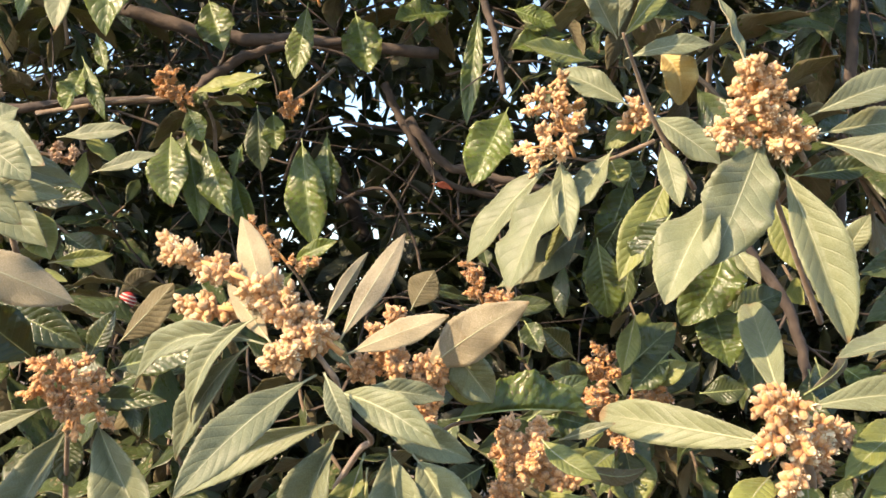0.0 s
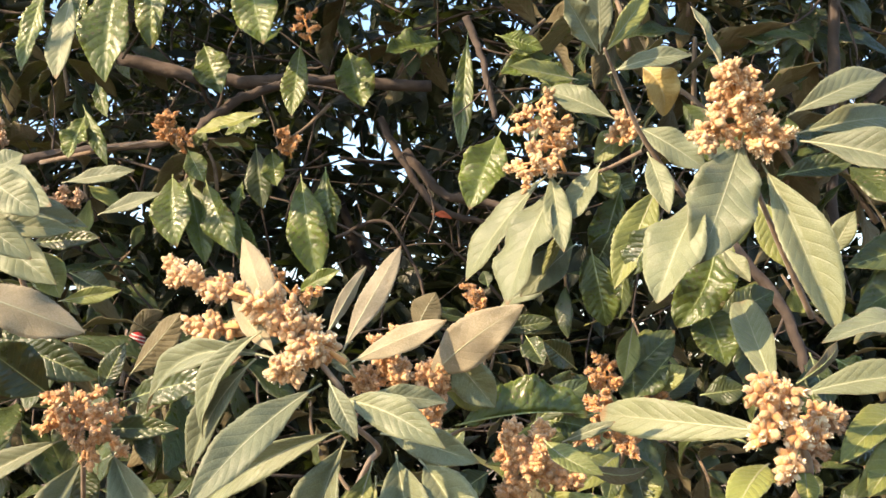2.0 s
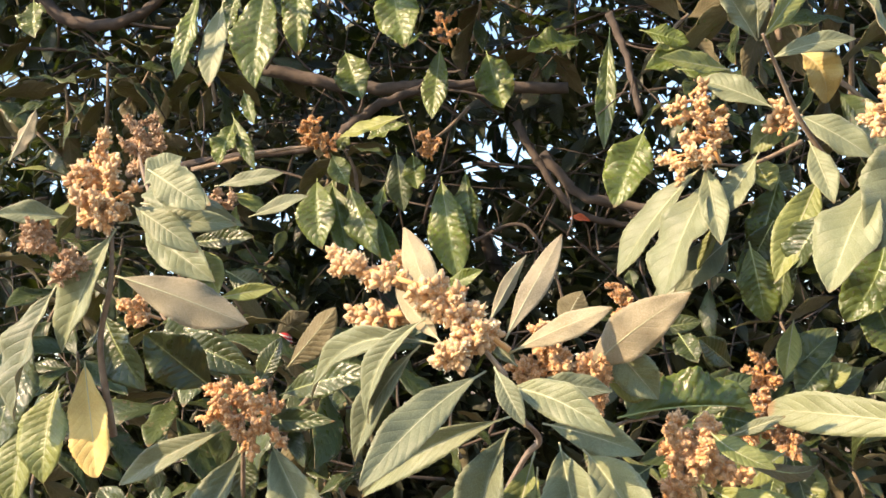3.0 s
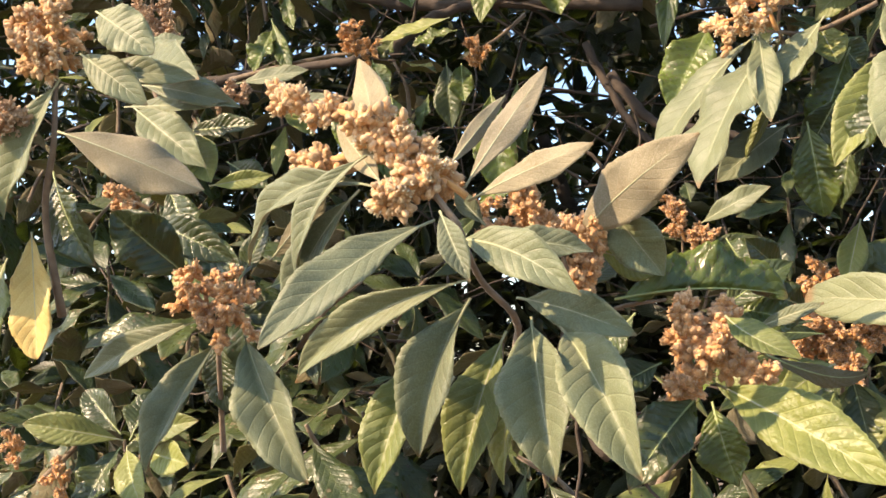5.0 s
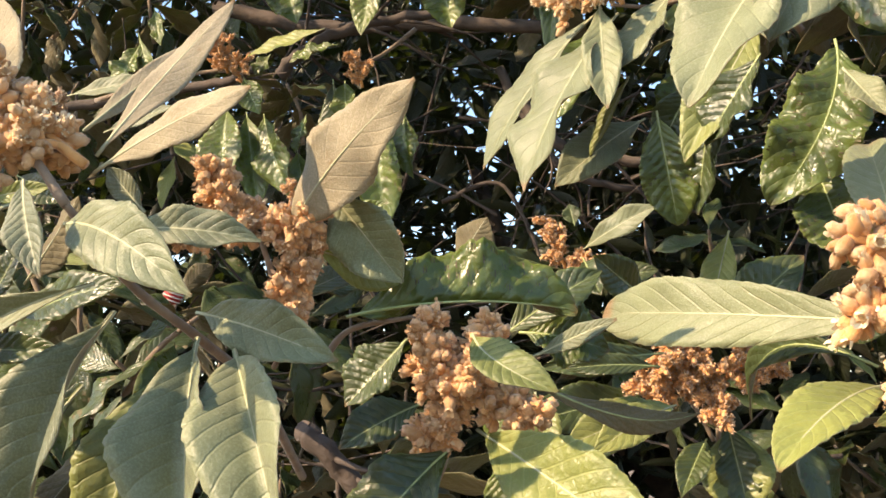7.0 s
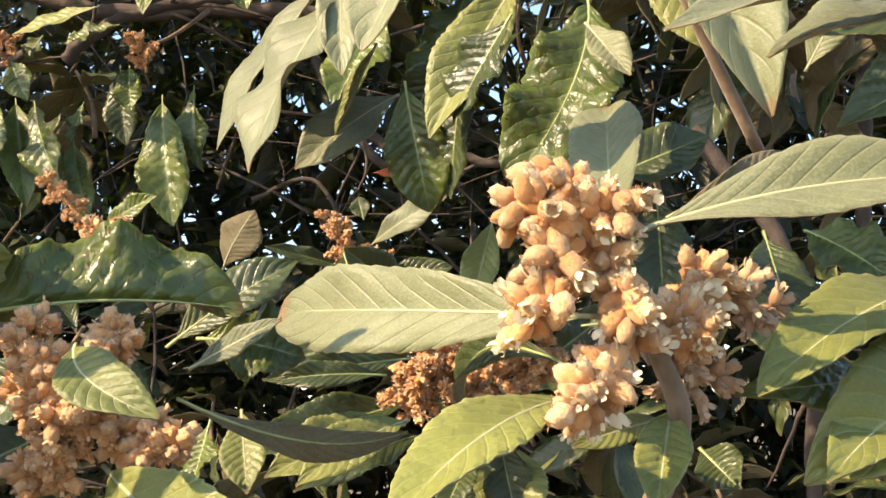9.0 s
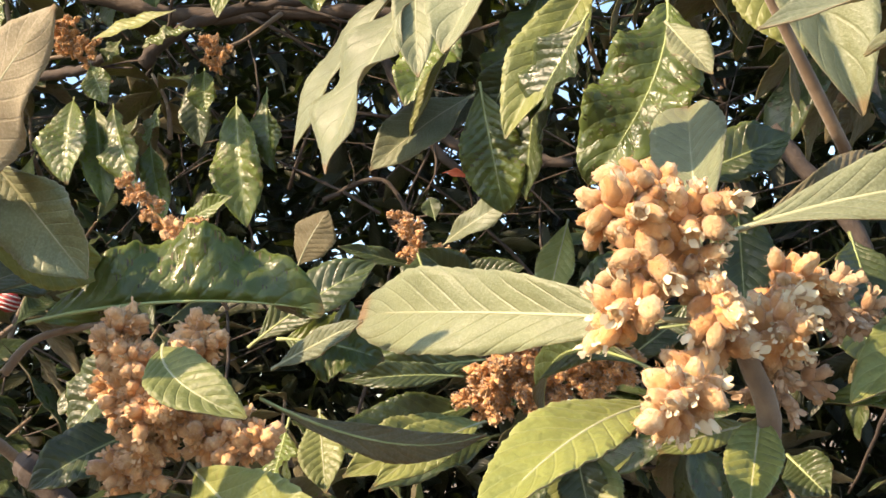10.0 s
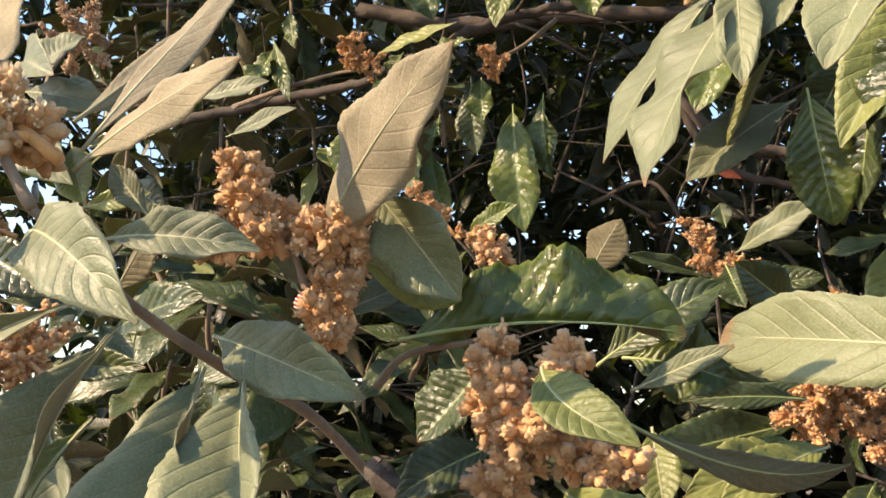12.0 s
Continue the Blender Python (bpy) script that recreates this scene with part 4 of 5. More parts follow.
panicle(N, (0.248, 1.550, 1.522), (0.254, 1.560, 1.587), 0.036, 66, "rust")
panicle(N, (0.239, 1.550, 1.514), (0.209, 1.520, 1.489), 0.034, 60, "rust")
leaf(N, "old", (0.224, 1.570, 1.512), (0.107, 1.500, 1.538), 0.034, bend=.07)
leaf(N, "old", (0.220, 1.550, 1.459), (0.123, 1.450, 1.421), 0.040, bend=.06)
leaf(N, "old", (0.263, 1.560, 1.440), (0.235, 1.500, 1.386), 0.033, bend=.05)
leaf(N, "old", (0.285, 1.580, 1.456), (0.301, 1.550, 1.366), 0.044, bend=.05)
leaf(N, "old", (0.274, 1.600, 1.545), (0.375, 1.620, 1.634), 0.059)
leaf(N, "old", (0.328, 1.600, 1.518), (0.405, 1.600, 1.573), 0.038)
leaf(N, "old", (0.210, 1.580, 1.490), (0.065, 1.500, 1.451), 0.049)
leaf(N, "mid", (0.287, 1.580, 1.455), (0.297, 1.550, 1.362), 0.073)
leaf(N, "old", (0.140, 1.600, 1.635), (0.161, 1.550, 1.590), 0.042)
K = shoot("loquat shoot with a small tan flower cluster in the shade")
stem(K, .004, .003, (0.084, 2.050, 1.564), (0.083, 2.000, 1.643), (0.082, 1.980, 1.690))
panicle(K, (0.088, 1.960, 1.671), (0.062, 1.950, 1.745), 0.026, 62, "rust")
panicle(K, (0.085, 1.960, 1.685), (0.130, 1.940, 1.675), 0.026, 48, "rust")
panicle(K, (-0.028, 1.460, 1.625), (-0.058, 1.460, 1.642), 0.014, 26, "fade")
leaf(K, "young", (0.109, 1.960, 1.698), (0.220, 1.900, 1.750), 0.041, bend=.05)
leaf(K, "mid", (-0.041, 1.800, 1.654), (-0.000, 1.800, 1.723), 0.058, under=True, bend=.1)
leaf(K, "old", (0.080, 2.000, 1.676), (-0.028, 1.950, 1.706), 0.025)
leaf(K, "old", (0.098, 2.000, 1.743), (0.090, 2.000, 1.777), 0.028)
leaf(K, "old", (0.104, 2.000, 1.659), (0.218, 2.000, 1.672), 0.041)
K2 = shoot("shaded loquat twig with a loose orange-brown flower cluster")
stem(K2, .004, .003, (-0.230, 2.080, 1.640), (-0.262, 2.010, 1.715), (-0.290, 1.990, 1.750))
panicle(K2, (-0.285, 1.985, 1.748), (-0.362, 2.005, 1.832), 0.024, 60, "rust")
panicle(K2, (-0.285, 1.985, 1.748), (-0.225, 1.960, 1.745), 0.020, 30, "rust")
leaf(K2, "ribbed", (-0.280, 2.010, 1.750), (-0.190, 1.980, 1.790), 0.035, bend=.05)
leaf(K2, "old", (-0.275, 2.020, 1.735), (-0.330, 1.980, 1.670), 0.040, bend=.05)
B = shoot("loquat shoot with an orange-brown flower cluster and hanging leaves")
stem(B, .007, .005, (-0.924, 2.350, 2.115), (-0.751, 2.300, 2.127), (-0.648, 2.280, 2.133), (-0.592, 2.270, 2.130))
panicle(B, (-0.592, 2.270, 2.123), (-0.603, 2.240, 2.183), 0.036, 84, "rust")
panicle(B, (-0.592, 2.270, 2.130), (-0.544, 2.240, 2.139), 0.032, 40, "rust")
leaf(B, "ribbed", (-0.594, 2.280, 2.057), (-0.575, 2.220, 1.886), 0.091, bend=0.05, fold=0.3)
leaf(B, "ribbed", (-0.565, 2.300, 2.052), (-0.520, 2.260, 1.846), 0.072, bend=0.05, fold=0.5, roll=-25)
leaf(B, "ribbed", (-0.520, 2.280, 2.039), (-0.440, 2.220, 1.859), 0.074, bend=0.05, fold=0.35, roll=20)
leaf(B, "ribbed", (-0.458, 2.300, 1.972), (-0.410, 2.260, 1.818), 0.055, bend=0.05, fold=0.5)
leaf(B, "ribbed", (-0.440, 2.300, 2.038), (-0.455, 2.280, 1.958), 0.040, roll=20)
leaf(B, "ribbed", (-0.555, 2.260, 2.110), (-0.513, 2.240, 2.028), 0.052, bend=0.05)
leaf(B, "mid", (-0.371, 2.200, 2.170), (-0.522, 2.200, 2.127), 0.050, roll=20)
leaf(B, "ribbed", (-0.517, 2.300, 2.166), (-0.549, 2.300, 2.126), 0.041)
leaf(B, "ribbed", (-0.798, 2.300, 2.213), (-0.823, 2.250, 2.101), 0.064)
leaf(B, "ribbed", (-0.805, 2.300, 2.234), (-0.735, 2.250, 2.082), 0.036)
leaf(B, "ribbed", (-0.783, 2.320, 2.294), (-0.743, 2.280, 2.197), 0.034)
leaf(B, "young", (-0.701, 1.900, 1.973), (-0.563, 1.900, 1.992), 0.035)
leaf(B, "young", (-0.633, 1.900, 1.908), (-0.514, 1.900, 1.945), 0.033)
B2 = shoot("shaded loquat shoot with a brown flower cluster and dark hanging leaves")
stem(B2, .006, .004, (-0.247, 2.400, 2.232), (-0.298, 2.350, 2.168), (-0.332, 2.300, 2.131))
panicle(B2, (-0.327, 2.300, 2.084), (-0.335, 2.280, 2.147), 0.034, 64, "rust")
leaf(B2, "ribbed", (-0.313, 2.340, 2.055), (-0.278, 2.300, 1.807), 0.094, bend=0.04, fold=0.35, shape=0.8)
leaf(B2, "ribbed", (-0.255, 2.340, 2.069), (-0.235, 2.320, 1.906), 0.064, bend=0.05, fold=0.5, roll=20)
leaf(B2, "ribbed", (-0.382, 2.360, 2.120), (-0.369, 2.340, 2.029), 0.056, bend=0.05)
leaf(B2, "ribbed", (-0.377, 2.300, 2.176), (-0.479, 2.300, 2.150), 0.045, roll=20)
leaf(B2, "old", (-0.437, 2.450, 2.157), (-0.424, 2.450, 1.997), 0.066)
leaf(B2, "ribbed", (-0.364, 2.400, 2.426), (-0.367, 2.200, 2.331), 0.056)
leaf(B2, "ribbed", (-0.572, 2.500, 2.433), (-0.520, 2.450, 2.288), 0.092)
leaf(B2, "ribbed", (-0.297, 2.300, 2.358), (-0.316, 2.250, 2.171), 0.062)
leaf(B2, "ribbed", (-0.200, 2.400, 2.369), (-0.162, 2.350, 2.212), 0.093)
C1 = shoot("high loquat shoot with dark glossy hanging leaves")
stem(C1, .006, .004, (-0.458, 2.200, 2.526), (-0.537, 2.100, 2.531), (-0.634, 2.000, 2.472))
panicle(C1, (-0.270, 2.300, 2.349), (-0.291, 2.280, 2.426), 0.045, 36, "rust")
leaf(C1, "ribbed", (-0.601, 1.950, 2.400), (-0.618, 1.900, 2.166), 0.101, bend=.05)
leaf(C1, "ribbed", (-0.549, 2.000, 2.452), (-0.553, 1.980, 2.256), 0.067)
leaf(C1, "ribbed", (-0.376, 2.100, 2.451), (-0.341, 2.050, 2.279), 0.094)
leaf(C1, "young", (-0.697, 1.950, 2.372), (-0.716, 1.900, 2.180), 0.059)
leaf(C1, "ribbed", (-0.746, 1.950, 2.401), (-0.781, 1.900, 2.196), 0.048)
leaf(C1, "ribbed", (-0.684, 2.000, 2.415), (-0.703, 1.980, 2.311), 0.050)
leaf(C1, "ribbed", (-1.256, 2.200, 2.519), (-1.226, 2.150, 2.408), 0.072)
leaf(C1, "ribbed", (0.086, 2.100, 2.299), (0.057, 2.050, 2.030), 0.042)
leaf(C1, "ribbed", (0.138, 2.000, 2.053), (0.066, 1.950, 1.896), 0.091)
leaf(C1, "ribbed", (0.028, 2.100, 2.276), (-0.082, 2.000, 2.232), 0.071)
leaf(C1, "ribbed", (0.196, 1.900, 2.137), (0.274, 1.900, 2.122), 0.054)
leaf(C1, "ribbed", (0.133, 1.900, 2.218), (0.222, 1.900, 2.186), 0.044)
leaf(C1, "ribbed", (0.254, 1.950, 2.184), (0.138, 1.900, 2.143), 0.055)
L = shoot("low loquat branch with ragged green leaves and small rusty flowers")
stem(L, .006, .004, (-0.694, 1.600, 1.195), (-0.686, 1.550, 1.298), (-0.668, 1.500, 1.366))
panicle(L, (-0.700, 1.420, 1.292), (-0.709, 1.400, 1.344), 0.025, 22, "rust")
panicle(L, (-0.777, 1.420, 1.333), (-0.777, 1.400, 1.379), 0.019, 14, "rust")
leaf(L, "mid", (-0.668, 1.500, 1.366), (-0.793, 1.450, 1.390), 0.045, bend=.06)
leaf(L, "old", (-0.672, 1.500, 1.358), (-0.702, 1.450, 1.266), 0.053, bend=.06)
leaf(L, "mid", (-0.664, 1.500, 1.358), (-0.600, 1.430, 1.287), 0.045, bend=.06)
leaf(L, "mid", (-0.655, 1.500, 1.366), (-0.534, 1.450, 1.398), 0.042, bend=.06)
leaf(L, "old", (-0.660, 1.500, 1.366), (-0.655, 1.550, 1.434), 0.047)
leaf(L, "old", (-0.685, 1.520, 1.372), (-0.764, 1.550, 1.433), 0.048)
leaf(L, "mid", (-0.633, 1.500, 1.351), (-0.533, 1.420, 1.346), 0.046)
M = shoot("leafy loquat branch with dark leaves in half shade")
stem(M, .005, .0035, (0.463, 1.450, 1.540), (0.431, 1.400, 1.604), (0.409, 1.360, 1.664))
leaf(M, "old", (0.369, 1.340, 1.635), (0.455, 1.360, 1.670), 0.046)
leaf(M, "young", (0.523, 1.340, 1.708), (0.556, 1.320, 1.767), 0.031)
leaf(M, "old", (0.487, 1.360, 1.572), (0.493, 1.340, 1.500), 0.052)
leaf(M, "old", (0.415, 1.360, 1.634), (0.412, 1.340, 1.539), 0.044)
leaf(M, "old", (0.339, 1.500, 1.592), (0.284, 1.480, 1.538), 0.049)
leaf(M, "mid", (0.291, 1.500, 1.643), (0.269, 1.480, 1.562), 0.033)
leaf(M, "mid", (0.303, 1.500, 1.544), (0.359, 1.480, 1.575), 0.036)
leaf(M, "old", (0.357, 1.400, 1.538), (0.419, 1.400, 1.544), 0.038)
leaf(M, "old", (0.243, 1.550, 1.536), (0.165, 1.500, 1.566), 0.046)
leaf(M, "old", (0.211, 1.550, 1.579), (0.159, 1.500, 1.623), 0.041)
F = shoot("loquat branch with pale felted leaves and dried brown flowers behind")
stem(F, .006, .004, (-0.639, 1.600, 1.734), (-0.660, 1.560, 1.842), (-0.707, 1.600, 1.917), (-0.767, 1.700, 2.001))
panicle(F, (-0.767, 1.700, 1.970), (-0.771, 1.720, 2.063), 0.046, 50, "dry")
panicle(F, (-0.762, 1.700, 1.980), (-0.733, 1.720, 2.034), 0.036, 30, "dry")
panicle(F, (-0.640, 1.500, 1.687), (-0.690, 1.470, 1.709), 0.031, 26, "fade")
panicle(F, (-0.698, 1.750, 1.924), (-0.614, 1.750, 1.908), 0.030, 22, "dry")
leaf(F, "young", (-0.675, 1.540, 1.903), (-0.533, 1.416, 1.846), 0.073, bend=.1)
leaf(F, "young", (-0.695, 1.560, 1.909), (-0.642, 1.590, 1.962), 0.059, bend=.05)
leaf(F, "young", (-0.691, 1.540, 1.877), (-0.507, 1.500, 1.824), 0.039, bend=.06)
leaf(F, "young", (-0.721, 1.560, 1.850), (-0.541, 1.500, 1.832), 0.029)
leaf(F, "mid", (-0.589, 1.520, 1.800), (-0.549, 1.500, 1.721), 0.055)
leaf(F, "mid", (-0.551, 1.500, 1.715), (-0.459, 1.500, 1.727), 0.025, roll=30)
leaf(F, "young", (-0.681, 1.520, 1.837), (-0.546, 1.480, 1.737), 0.061, bend=.08)
leaf(F, "young", (-0.642, 1.540, 1.865), (-0.521, 1.500, 1.833), 0.044, bend=.06)
leaf(F, "old", (-0.639, 1.600, 1.818), (-0.517, 1.580, 1.818), 0.037)
leaf(F, "old", (-0.572, 1.600, 1.768), (-0.499, 1.580, 1.726), 0.045)
leaf(F, "old", (-0.668, 1.600, 1.662), (-0.519, 1.550, 1.601), 0.056)
leaf(F, "old", (-0.668, 1.600, 1.736), (-0.592, 1.550, 1.621), 0.063)
U = shoot("loquat branch end with fresh green leaves")
stem(U, .006, .004, (0.868, 1.400, 1.825), (0.822, 1.360, 1.914), (0.774, 1.300, 1.992))
leaf(U, "young", (0.768, 1.280, 2.038), (0.665, 1.240, 1.957), 0.040, bend=.06)
leaf(U, "old", (0.834, 1.400, 2.005), (0.692, 1.400, 1.954), 0.034, bend=.05)
leaf(U, "mid", (0.794, 1.360, 1.962), (0.716, 1.330, 1.863), 0.047, bend=.05)
leaf(U, "mid", (0.808, 1.360, 1.938), (0.739, 1.330, 1.847), 0.046, bend=.05)
leaf(U, "young", (0.809, 1.320, 2.013), (0.778, 1.300, 2.130), 0.045)


# ---- small red things among the leaves ----
def striped_ball(place, radius):
    """A small red ball with pale raised bands."""
    o = Vector(place)
    ob = tagged(new("striped_ball"), "small red ball with pale stripes caught among the leaves", "ball", "striped balls")
    ob.location = o
    bm = bmesh.new()
    bmesh.ops.create_uvsphere(bm, u_segments=20, v_segments=14, radius=radius)
    me = bpy.data.meshes.new("ball")
    bm.to_mesh(me)
    bm.free()
    me.materials.append(RED)
    me.polygons.foreach_set("use_smooth", [True] * len(me.polygons))
    child("body", me, ob)
    for k in (-0.6, -0.2, 0.2, 0.6):
        r = radius * math.sqrt(1 - k * k) * 1.005
        ring = [Vector((r * math.cos(a * math.pi / 12), r * math.sin(a * math.pi / 12), k * radius)) for a in range(25)]
        v, f = tube_data(ring, radius * 0.085, radius * 0.085, 6)
        child("stripe", mesh_of("stripe", v, f, (WHITE,)), ob, Matrix.Rotation(0.35, 4, "Y"))
    return ob


striped_ball((-0.656, 2.200, 1.682), 0.018)
striped_ball((0.922, 2.000, 1.841), 0.014)


def withered_leaf(base, tip, width):
    b, t = Vector(base), Vector(tip)
    axis = (t - b)
    length = axis.length
    axis.normalize()
    up = (FACE - axis * FACE.dot(axis)).normalized()
    verts, faces, ids, uvs, spine = blade_data(length, width, 0.1, 0.5, 0.05, 0.0006, 0.004, 0.6, 30, 8)
    ob = new("withered_leaf", mesh_of("withered_leaf", verts, faces, (RUSSET, RUSSET), ids, uvs))
    m = Matrix((axis, up.cross(axis), up)).transposed().to_4x4()
    m.translation = b
    ob.matrix_world = m
    return tagged(ob, "withered orange-red leaf lying on a bough", "leaf")


withered_leaf((-0.033, 2.980, 2.043), (0.031, 2.960, 2.024), 0.02)

# ---- leafy branches deeper in the crown ----
FILL_RNG = random.Random(21)


def leafy_branch(kind, count, spread, length, flowers):
    """A shoot end: a short twig and a whorl of leaves that droop from it."""
    rng = FILL_RNG
    ob = tagged(new("leafy_branch"), "shaded loquat branch end with dark leathery drooping leaves" if kind == "old" else "loquat branch end with green drooping leaves", "branch", "leafy loquat branches in the crown")
    verts, faces = tube_data(spline([(0, 0, -0.16), (0.012, 0.008, -0.08), (0, 0, 0)], 4), 0.006, 0.0035, 7, 0.06, rng)
    child("stem", mesh_of("stem", verts, faces, (TWIG,)), ob)
    for i in range(count):
        w = 2.4 * i + rng.uniform(-0.3, 0.3)
        ln = length * rng.uniform(0.75, 1.2)
        blade, rib = blade_mesh(kind, ln, ln * rng.uniform(0.26, 0.36), rng.uniform(0.03, 0.14), 0.2, rng.uniform(-0.06, 0.06), 18, 6, rng)
        down = spread * (0.2 + 0.9 * i / count) * rng.uniform(0.7, 1.3)
        m = Matrix.Translation((0, 0, -0.10 * i / count)) @ Matrix.Rotation(w, 4, "Z") @ Matrix.Rotation(radians(-28) + down, 4, "Y") @ Matrix.Rotation(rng.uniform(-0.5, 0.5), 4, "X")
        child("leaf", blade, ob, m)
    return ob


def fill():
    rng = FILL_RNG
    kinds = [leafy_branch("old", 9, 1.5, 0.17, False), leafy_branch("old", 8, 1.9, 0.19, False), leafy_branch("old", 7, 1.7, 0.15, False), leafy_branch("mid", 7, 1.5, 0.15, False), leafy_branch("old", 10, 1.2, 0.18, False)]
    used = [False] * len(kinds)
    zones = [
        # count, x, y, z ranges
        (100, (-1.9, 1.8), (2.6, 3.4), (0.9, 3.3)),
        (24, (-1.1, 1.2), (1.55, 2.3), (0.95, 1.40)),
        (18, (-1.6, -0.85), (1.6, 2.5), (1.0, 1.9)),
        (10, (-1.6, -1.0), (2.4, 2.8), (1.9, 2.6)),
        (22, (0.62, 1.4), (1.55, 2.4), (1.2, 2.7)),
        (10, (0.1, 0.8), (1.75, 2.3), (1.75, 2.5)),
        (9, (-0.9, -0.2), (1.8, 2.4), (1.35, 1.75)),
    ]
    for count, xs, ys, zs in zones:
        made = 0
        while made < count:
            p = Vector((rng.uniform(*xs), rng.uniform(*ys), rng.uniform(*zs)))
            view = (p.x - 0.05) / p.y
            rise = (p.z - 1.6) / p.y
            if -0.16 < view < 0.09 and 0.03 < rise < 0.27 and p.y > 1.5:
                continue
            k = rng.choice((0, 0, 1, 1, 2, 2, 3, 4, 4, 0, 1, 4))
            m = Matrix.Translation(p) @ Euler((rng.uniform(-0.5, 0.9), rng.uniform(-0.6, 0.6), rng.uniform(0, 6.28))).to_matrix().to_4x4()
            if xs[0] > 0.6 and made >= 13 and used[k]:
                made += 1
                continue
            if used[k]:
                copy_thing(kinds[k], m)
            else:
                kinds[k].matrix_basis, used[k] = m, True
            made += 1


fill()


# ---- far foliage and twigs ----
def leaf_mass(name, label, centres, lengths, seed):
    """Many small folded leaves at the given centres, joined into one mesh."""
    rng = np.random.default_rng(seed)
    n = len(centres)
    f = np.array((0, 0, 0, 0.3, 0.3, 0.3, 0.65, 0.65, 0.65, 1, 1, 1.0))
    s = np.array((-1, 0, 1) * 4, dtype=float)
    g = np.repeat((0.06, 0.8, 0.95, 0.03), 3)
    h = np.repeat((0, 0.05, 0.06, 0), 3)
    width = lengths * rng.uniform(0.24, 0.36, n)
    local = np.stack([f[None] * lengths[:, None], (s * g)[None] * width[:, None] / 2, h[None] * lengths[:, None] + 0.14 * np.abs(s)[None] * width[:, None]], -1)
    tilt, droop, spin = rng.uniform(-1.2, 1.2, n), rng.uniform(-0.3, 1.3, n), rng.uniform(0, 6.283, n)

    def turn(p, a, i, j):
        c, d = np.cos(a)[:, None], np.sin(a)[:, None]
        q = p.copy()
        q[..., i], q[..., j] = c * p[..., i] - d * p[..., j], d * p[..., i] + c * p[..., j]
        return q

    local = turn(turn(turn(local, tilt, 1, 2), -droop, 0, 2), spin, 0, 1)
    verts = (local + centres[:, None]).reshape(-1, 3)
    quad = np.array([(r * 3 + k, r * 3 + 3 + k, r * 3 + 4 + k, r * 3 + 1 + k) for r in range(3) for k in range(2)])
    faces = (quad[None] + 12 * np.arange(n)[:, None, None]).reshape(-1, 4)
    uvs = np.tile(np.stack([f, 0.5 + 0.5 * s], -1), (n, 1))
    ob = new(name, mesh_of(name, verts.tolist(), faces.tolist(), (FAR_SHADE_TOP,), None, uvs))
    return tagged(ob, label, "foliage", kind="stuff")


# gaps in the crown through which the sky shows: x and z at 2.6 m and at 6 m from the origin, and the half-angle
OPENINGS = [
    (-0.15, 2.17, -0.40, 2.93, 0.019),
    (-0.26, 2.00, -0.64, 2.53, 0.020),
    (-0.14, 2.45, -0.37, 3.57, 0.020),
    (-0.28, 1.86, -0.69, 2.21, 0.014),
    (0.00, 2.10, -0.05, 2.77, 0.013),
    (-0.31, 2.07, -0.77, 2.71, 0.012),
    (-0.53, 2.15, -1.94, 3.30, 0.014),
    (-0.49, 1.93, -1.83, 2.70, 0.023),
    (-0.27, 2.13, -1.24, 3.23, 0.014),
    (-0.21, 1.97, -1.05, 2.80, 0.020),
    (-0.39, 2.18, -1.55, 3.38, 0.012),
    (0.03, 2.07, -0.42, 3.07, 0.020),
    (-0.05, 1.97, -0.63, 2.82, 0.014),
    (-0.17, 2.13, -0.63, 3.10, 0.026),
    (-0.53, 2.14, -1.97, 3.26, 0.020),
    (-0.54, 1.92, -2.00, 2.65, 0.019),
    (-0.65, 2.18, -2.30, 3.38, 0.016),
    (-1.55, 2.48, -3.58, 3.68, 0.022),
]


def in_opening(x, y, z):
    for x0, z0, x1, z1, r in OPENINGS:
        k = (y - 2.6) / 3.4
        if (x - x0 - (x1 - x0) * k) ** 2 + (z - z0 - (z1 - z0) * k) ** 2 < (0.72 * r * (y - 0.2)) ** 2:
            return True
    return False


def clumpy(count, low, high, seed, keep, gaps=-0.22):
    """Points of a box, thinned into clumps and by the test keep(x, y, z)."""
    rng = np.random.default_rng(seed)
    out = []
    for p in rng.uniform(low, high, (count, 3)):
        if noise.noise(Vector(p) * 1.4) > gaps and keep(*p) and (rng.random() < 0.22 or not in_opening(*p)):
            out.append(p)
    return np.array(out)


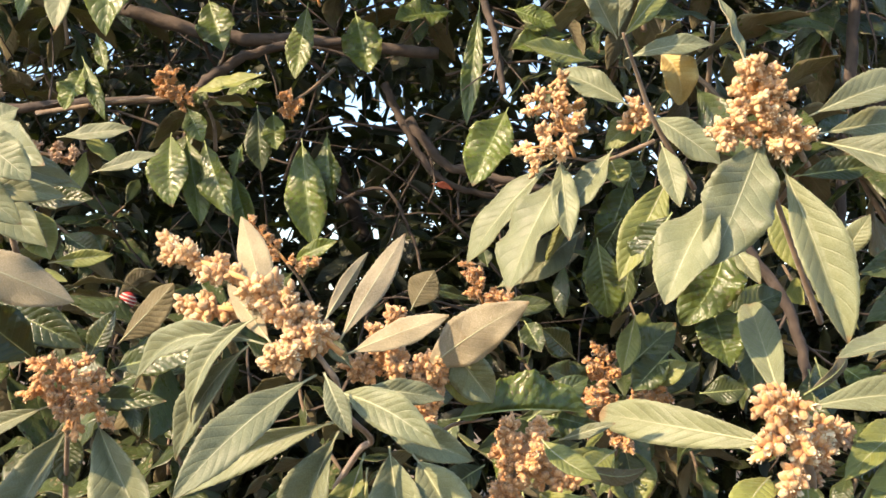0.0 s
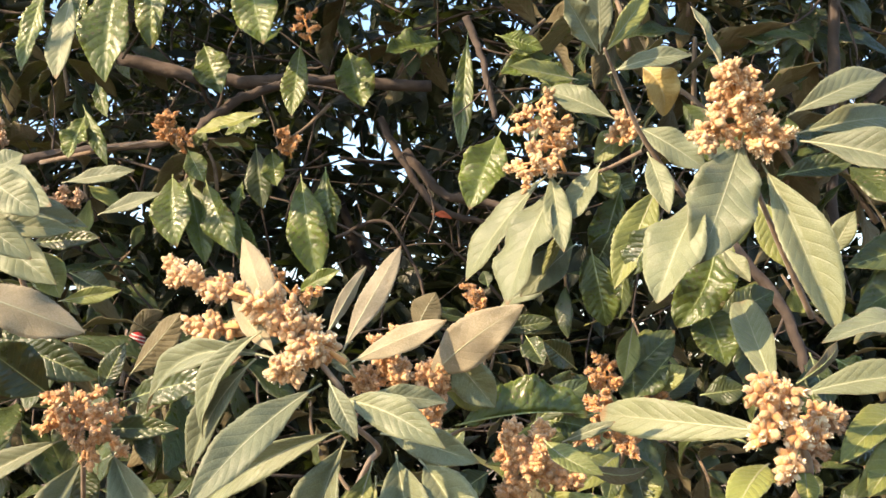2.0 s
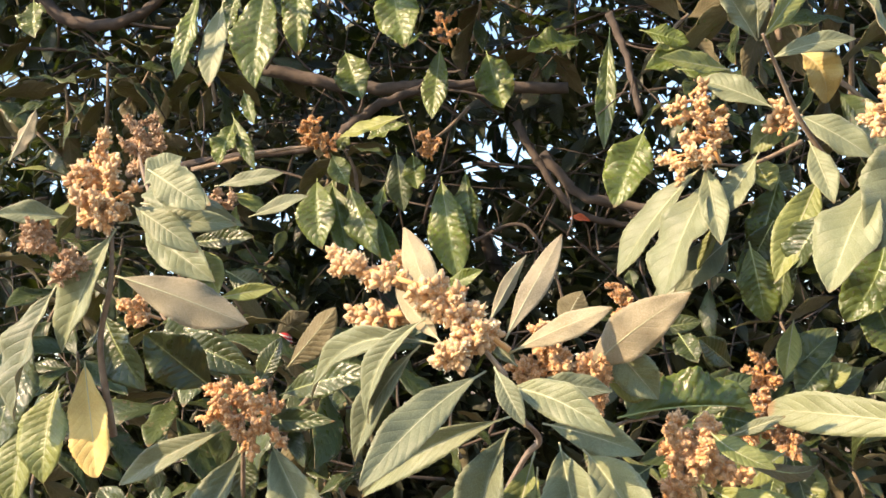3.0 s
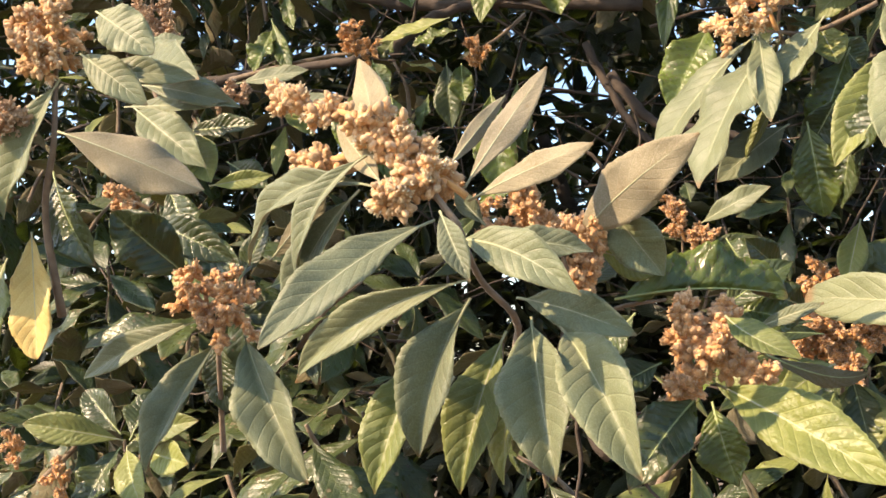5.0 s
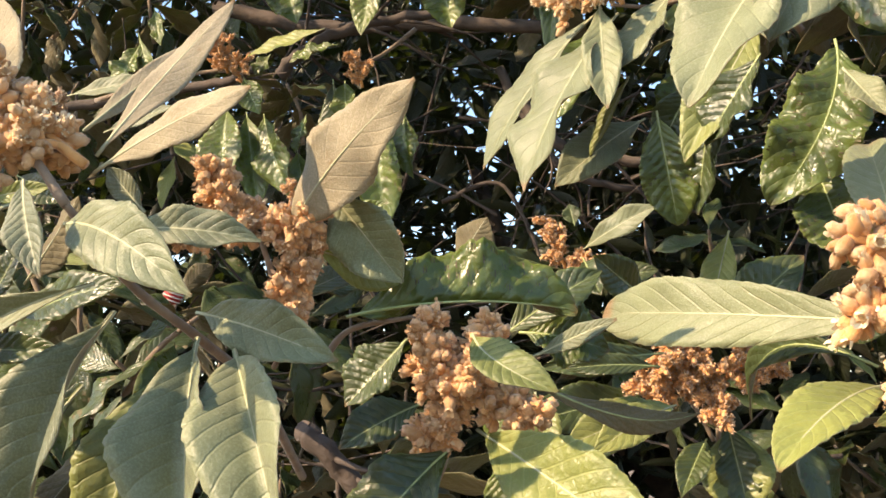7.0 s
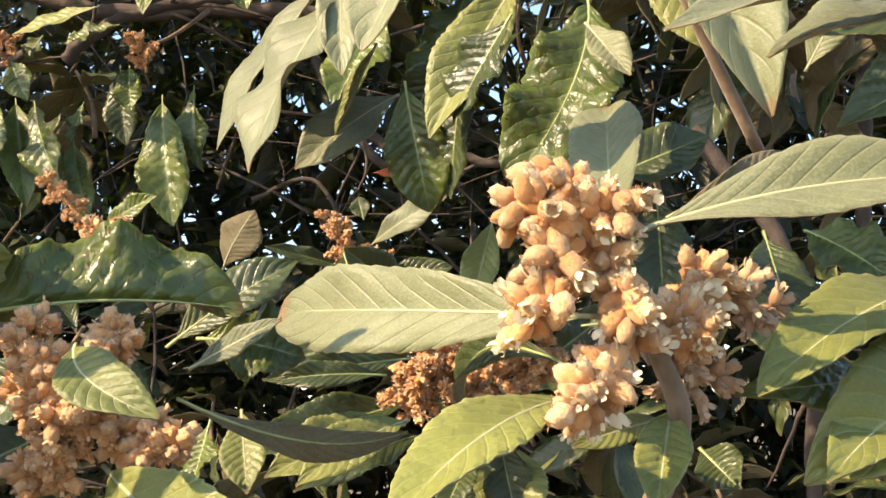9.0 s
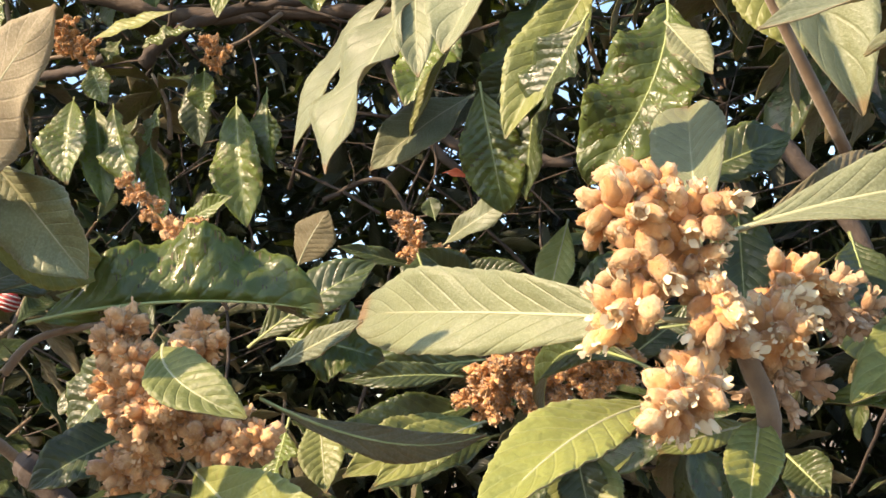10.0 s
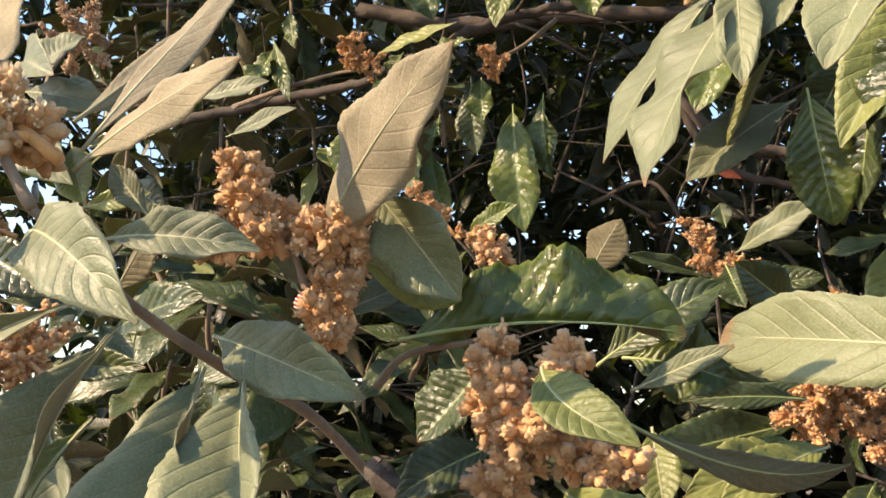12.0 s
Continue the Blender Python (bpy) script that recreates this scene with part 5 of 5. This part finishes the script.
far = clumpy(60000, (-3.4, 3.3, -0.1), (3.2, 5.8, 4.6), 4, lambda x, y, z: z < 1.9 + 0.42 * y, -0.05)
low = clumpy(14000, (-3.4, 3.3, -0.1), (3.2, 5.6, 2.0), 24, lambda x, y, z: True, -0.6)
far = np.concatenate([far, low])
far = np.concatenate([far, clumpy(16000, (-5.5, 6.0, -0.1), (5.0, 8.0, 6.5), 14, lambda x, y, z: True, -0.12)])
leaf_mass("far_foliage", "dense leaves of the crown's far side, crown shade put into their colour, sky between", far, np.random.default_rng(5).uniform(0.10, 0.20, len(far)) * np.where(far[:, 1] > 6, 1.7, 1.0), 6)
# mostly unseen leaves added overhead to keep sun off the inner crown
shade_roof = clumpy(19000, (-4.6, 2.1, 2.2), (1.8, 4.8, 4.4), 7, lambda x, y, z: z > max(2.35, 1.75 + 0.40 * y))
dapple = clumpy(200, (-2.8, 1.2, 2.7), (0.3, 2.1, 3.6), 17, lambda x, y, z: z > 1.85 + 0.42 * y)
right_shade = clumpy(900, (-0.2, 1.25, 2.5), (1.2, 2.1, 3.3), 27, lambda x, y, z: z > 1.85 + 0.42 * y, -0.3)
shade_roof = np.concatenate([shade_roof, dapple, right_shade])
leaf_mass("upper_crown", "leaves added overhead, mostly out of view, to shade the inside of the tree", shade_roof, np.random.default_rng(8).uniform(0.10, 0.18, len(shade_roof)), 9)


def far_twigs():
    rng = random.Random(8)
    verts, faces = [], []
    for i in range(320):
        p = Vector((rng.uniform(-1.9, 1.7), rng.uniform(2.7, 4.2), rng.uniform(1.3, 3.0)))
        way = Vector((rng.uniform(-1, 1), rng.uniform(-0.4, 0.4), rng.uniform(-0.3, 1.0))).normalized()
        pts = [p]
        for k in range(7):
            way = (way + Vector((rng.uniform(-1, 1), rng.uniform(-1, 1), rng.uniform(-1, 1))) * 0.22).normalized()
            pts.append(pts[-1] + way * rng.uniform(0.06, 0.13))
        r = rng.uniform(0.002, 0.006)
        v, f = tube_data(pts, r, r * 0.4, 6, 0.08, rng)
        n = len(verts)
        verts.extend(v)
        faces.extend(tuple(n + q for q in g) for g in f)
    return tagged(new("bare_twigs", mesh_of("bare_twigs", verts, faces, (BARK,))), "thin tangled bare twigs inside the crown", "twigs", kind="stuff")


far_twigs()
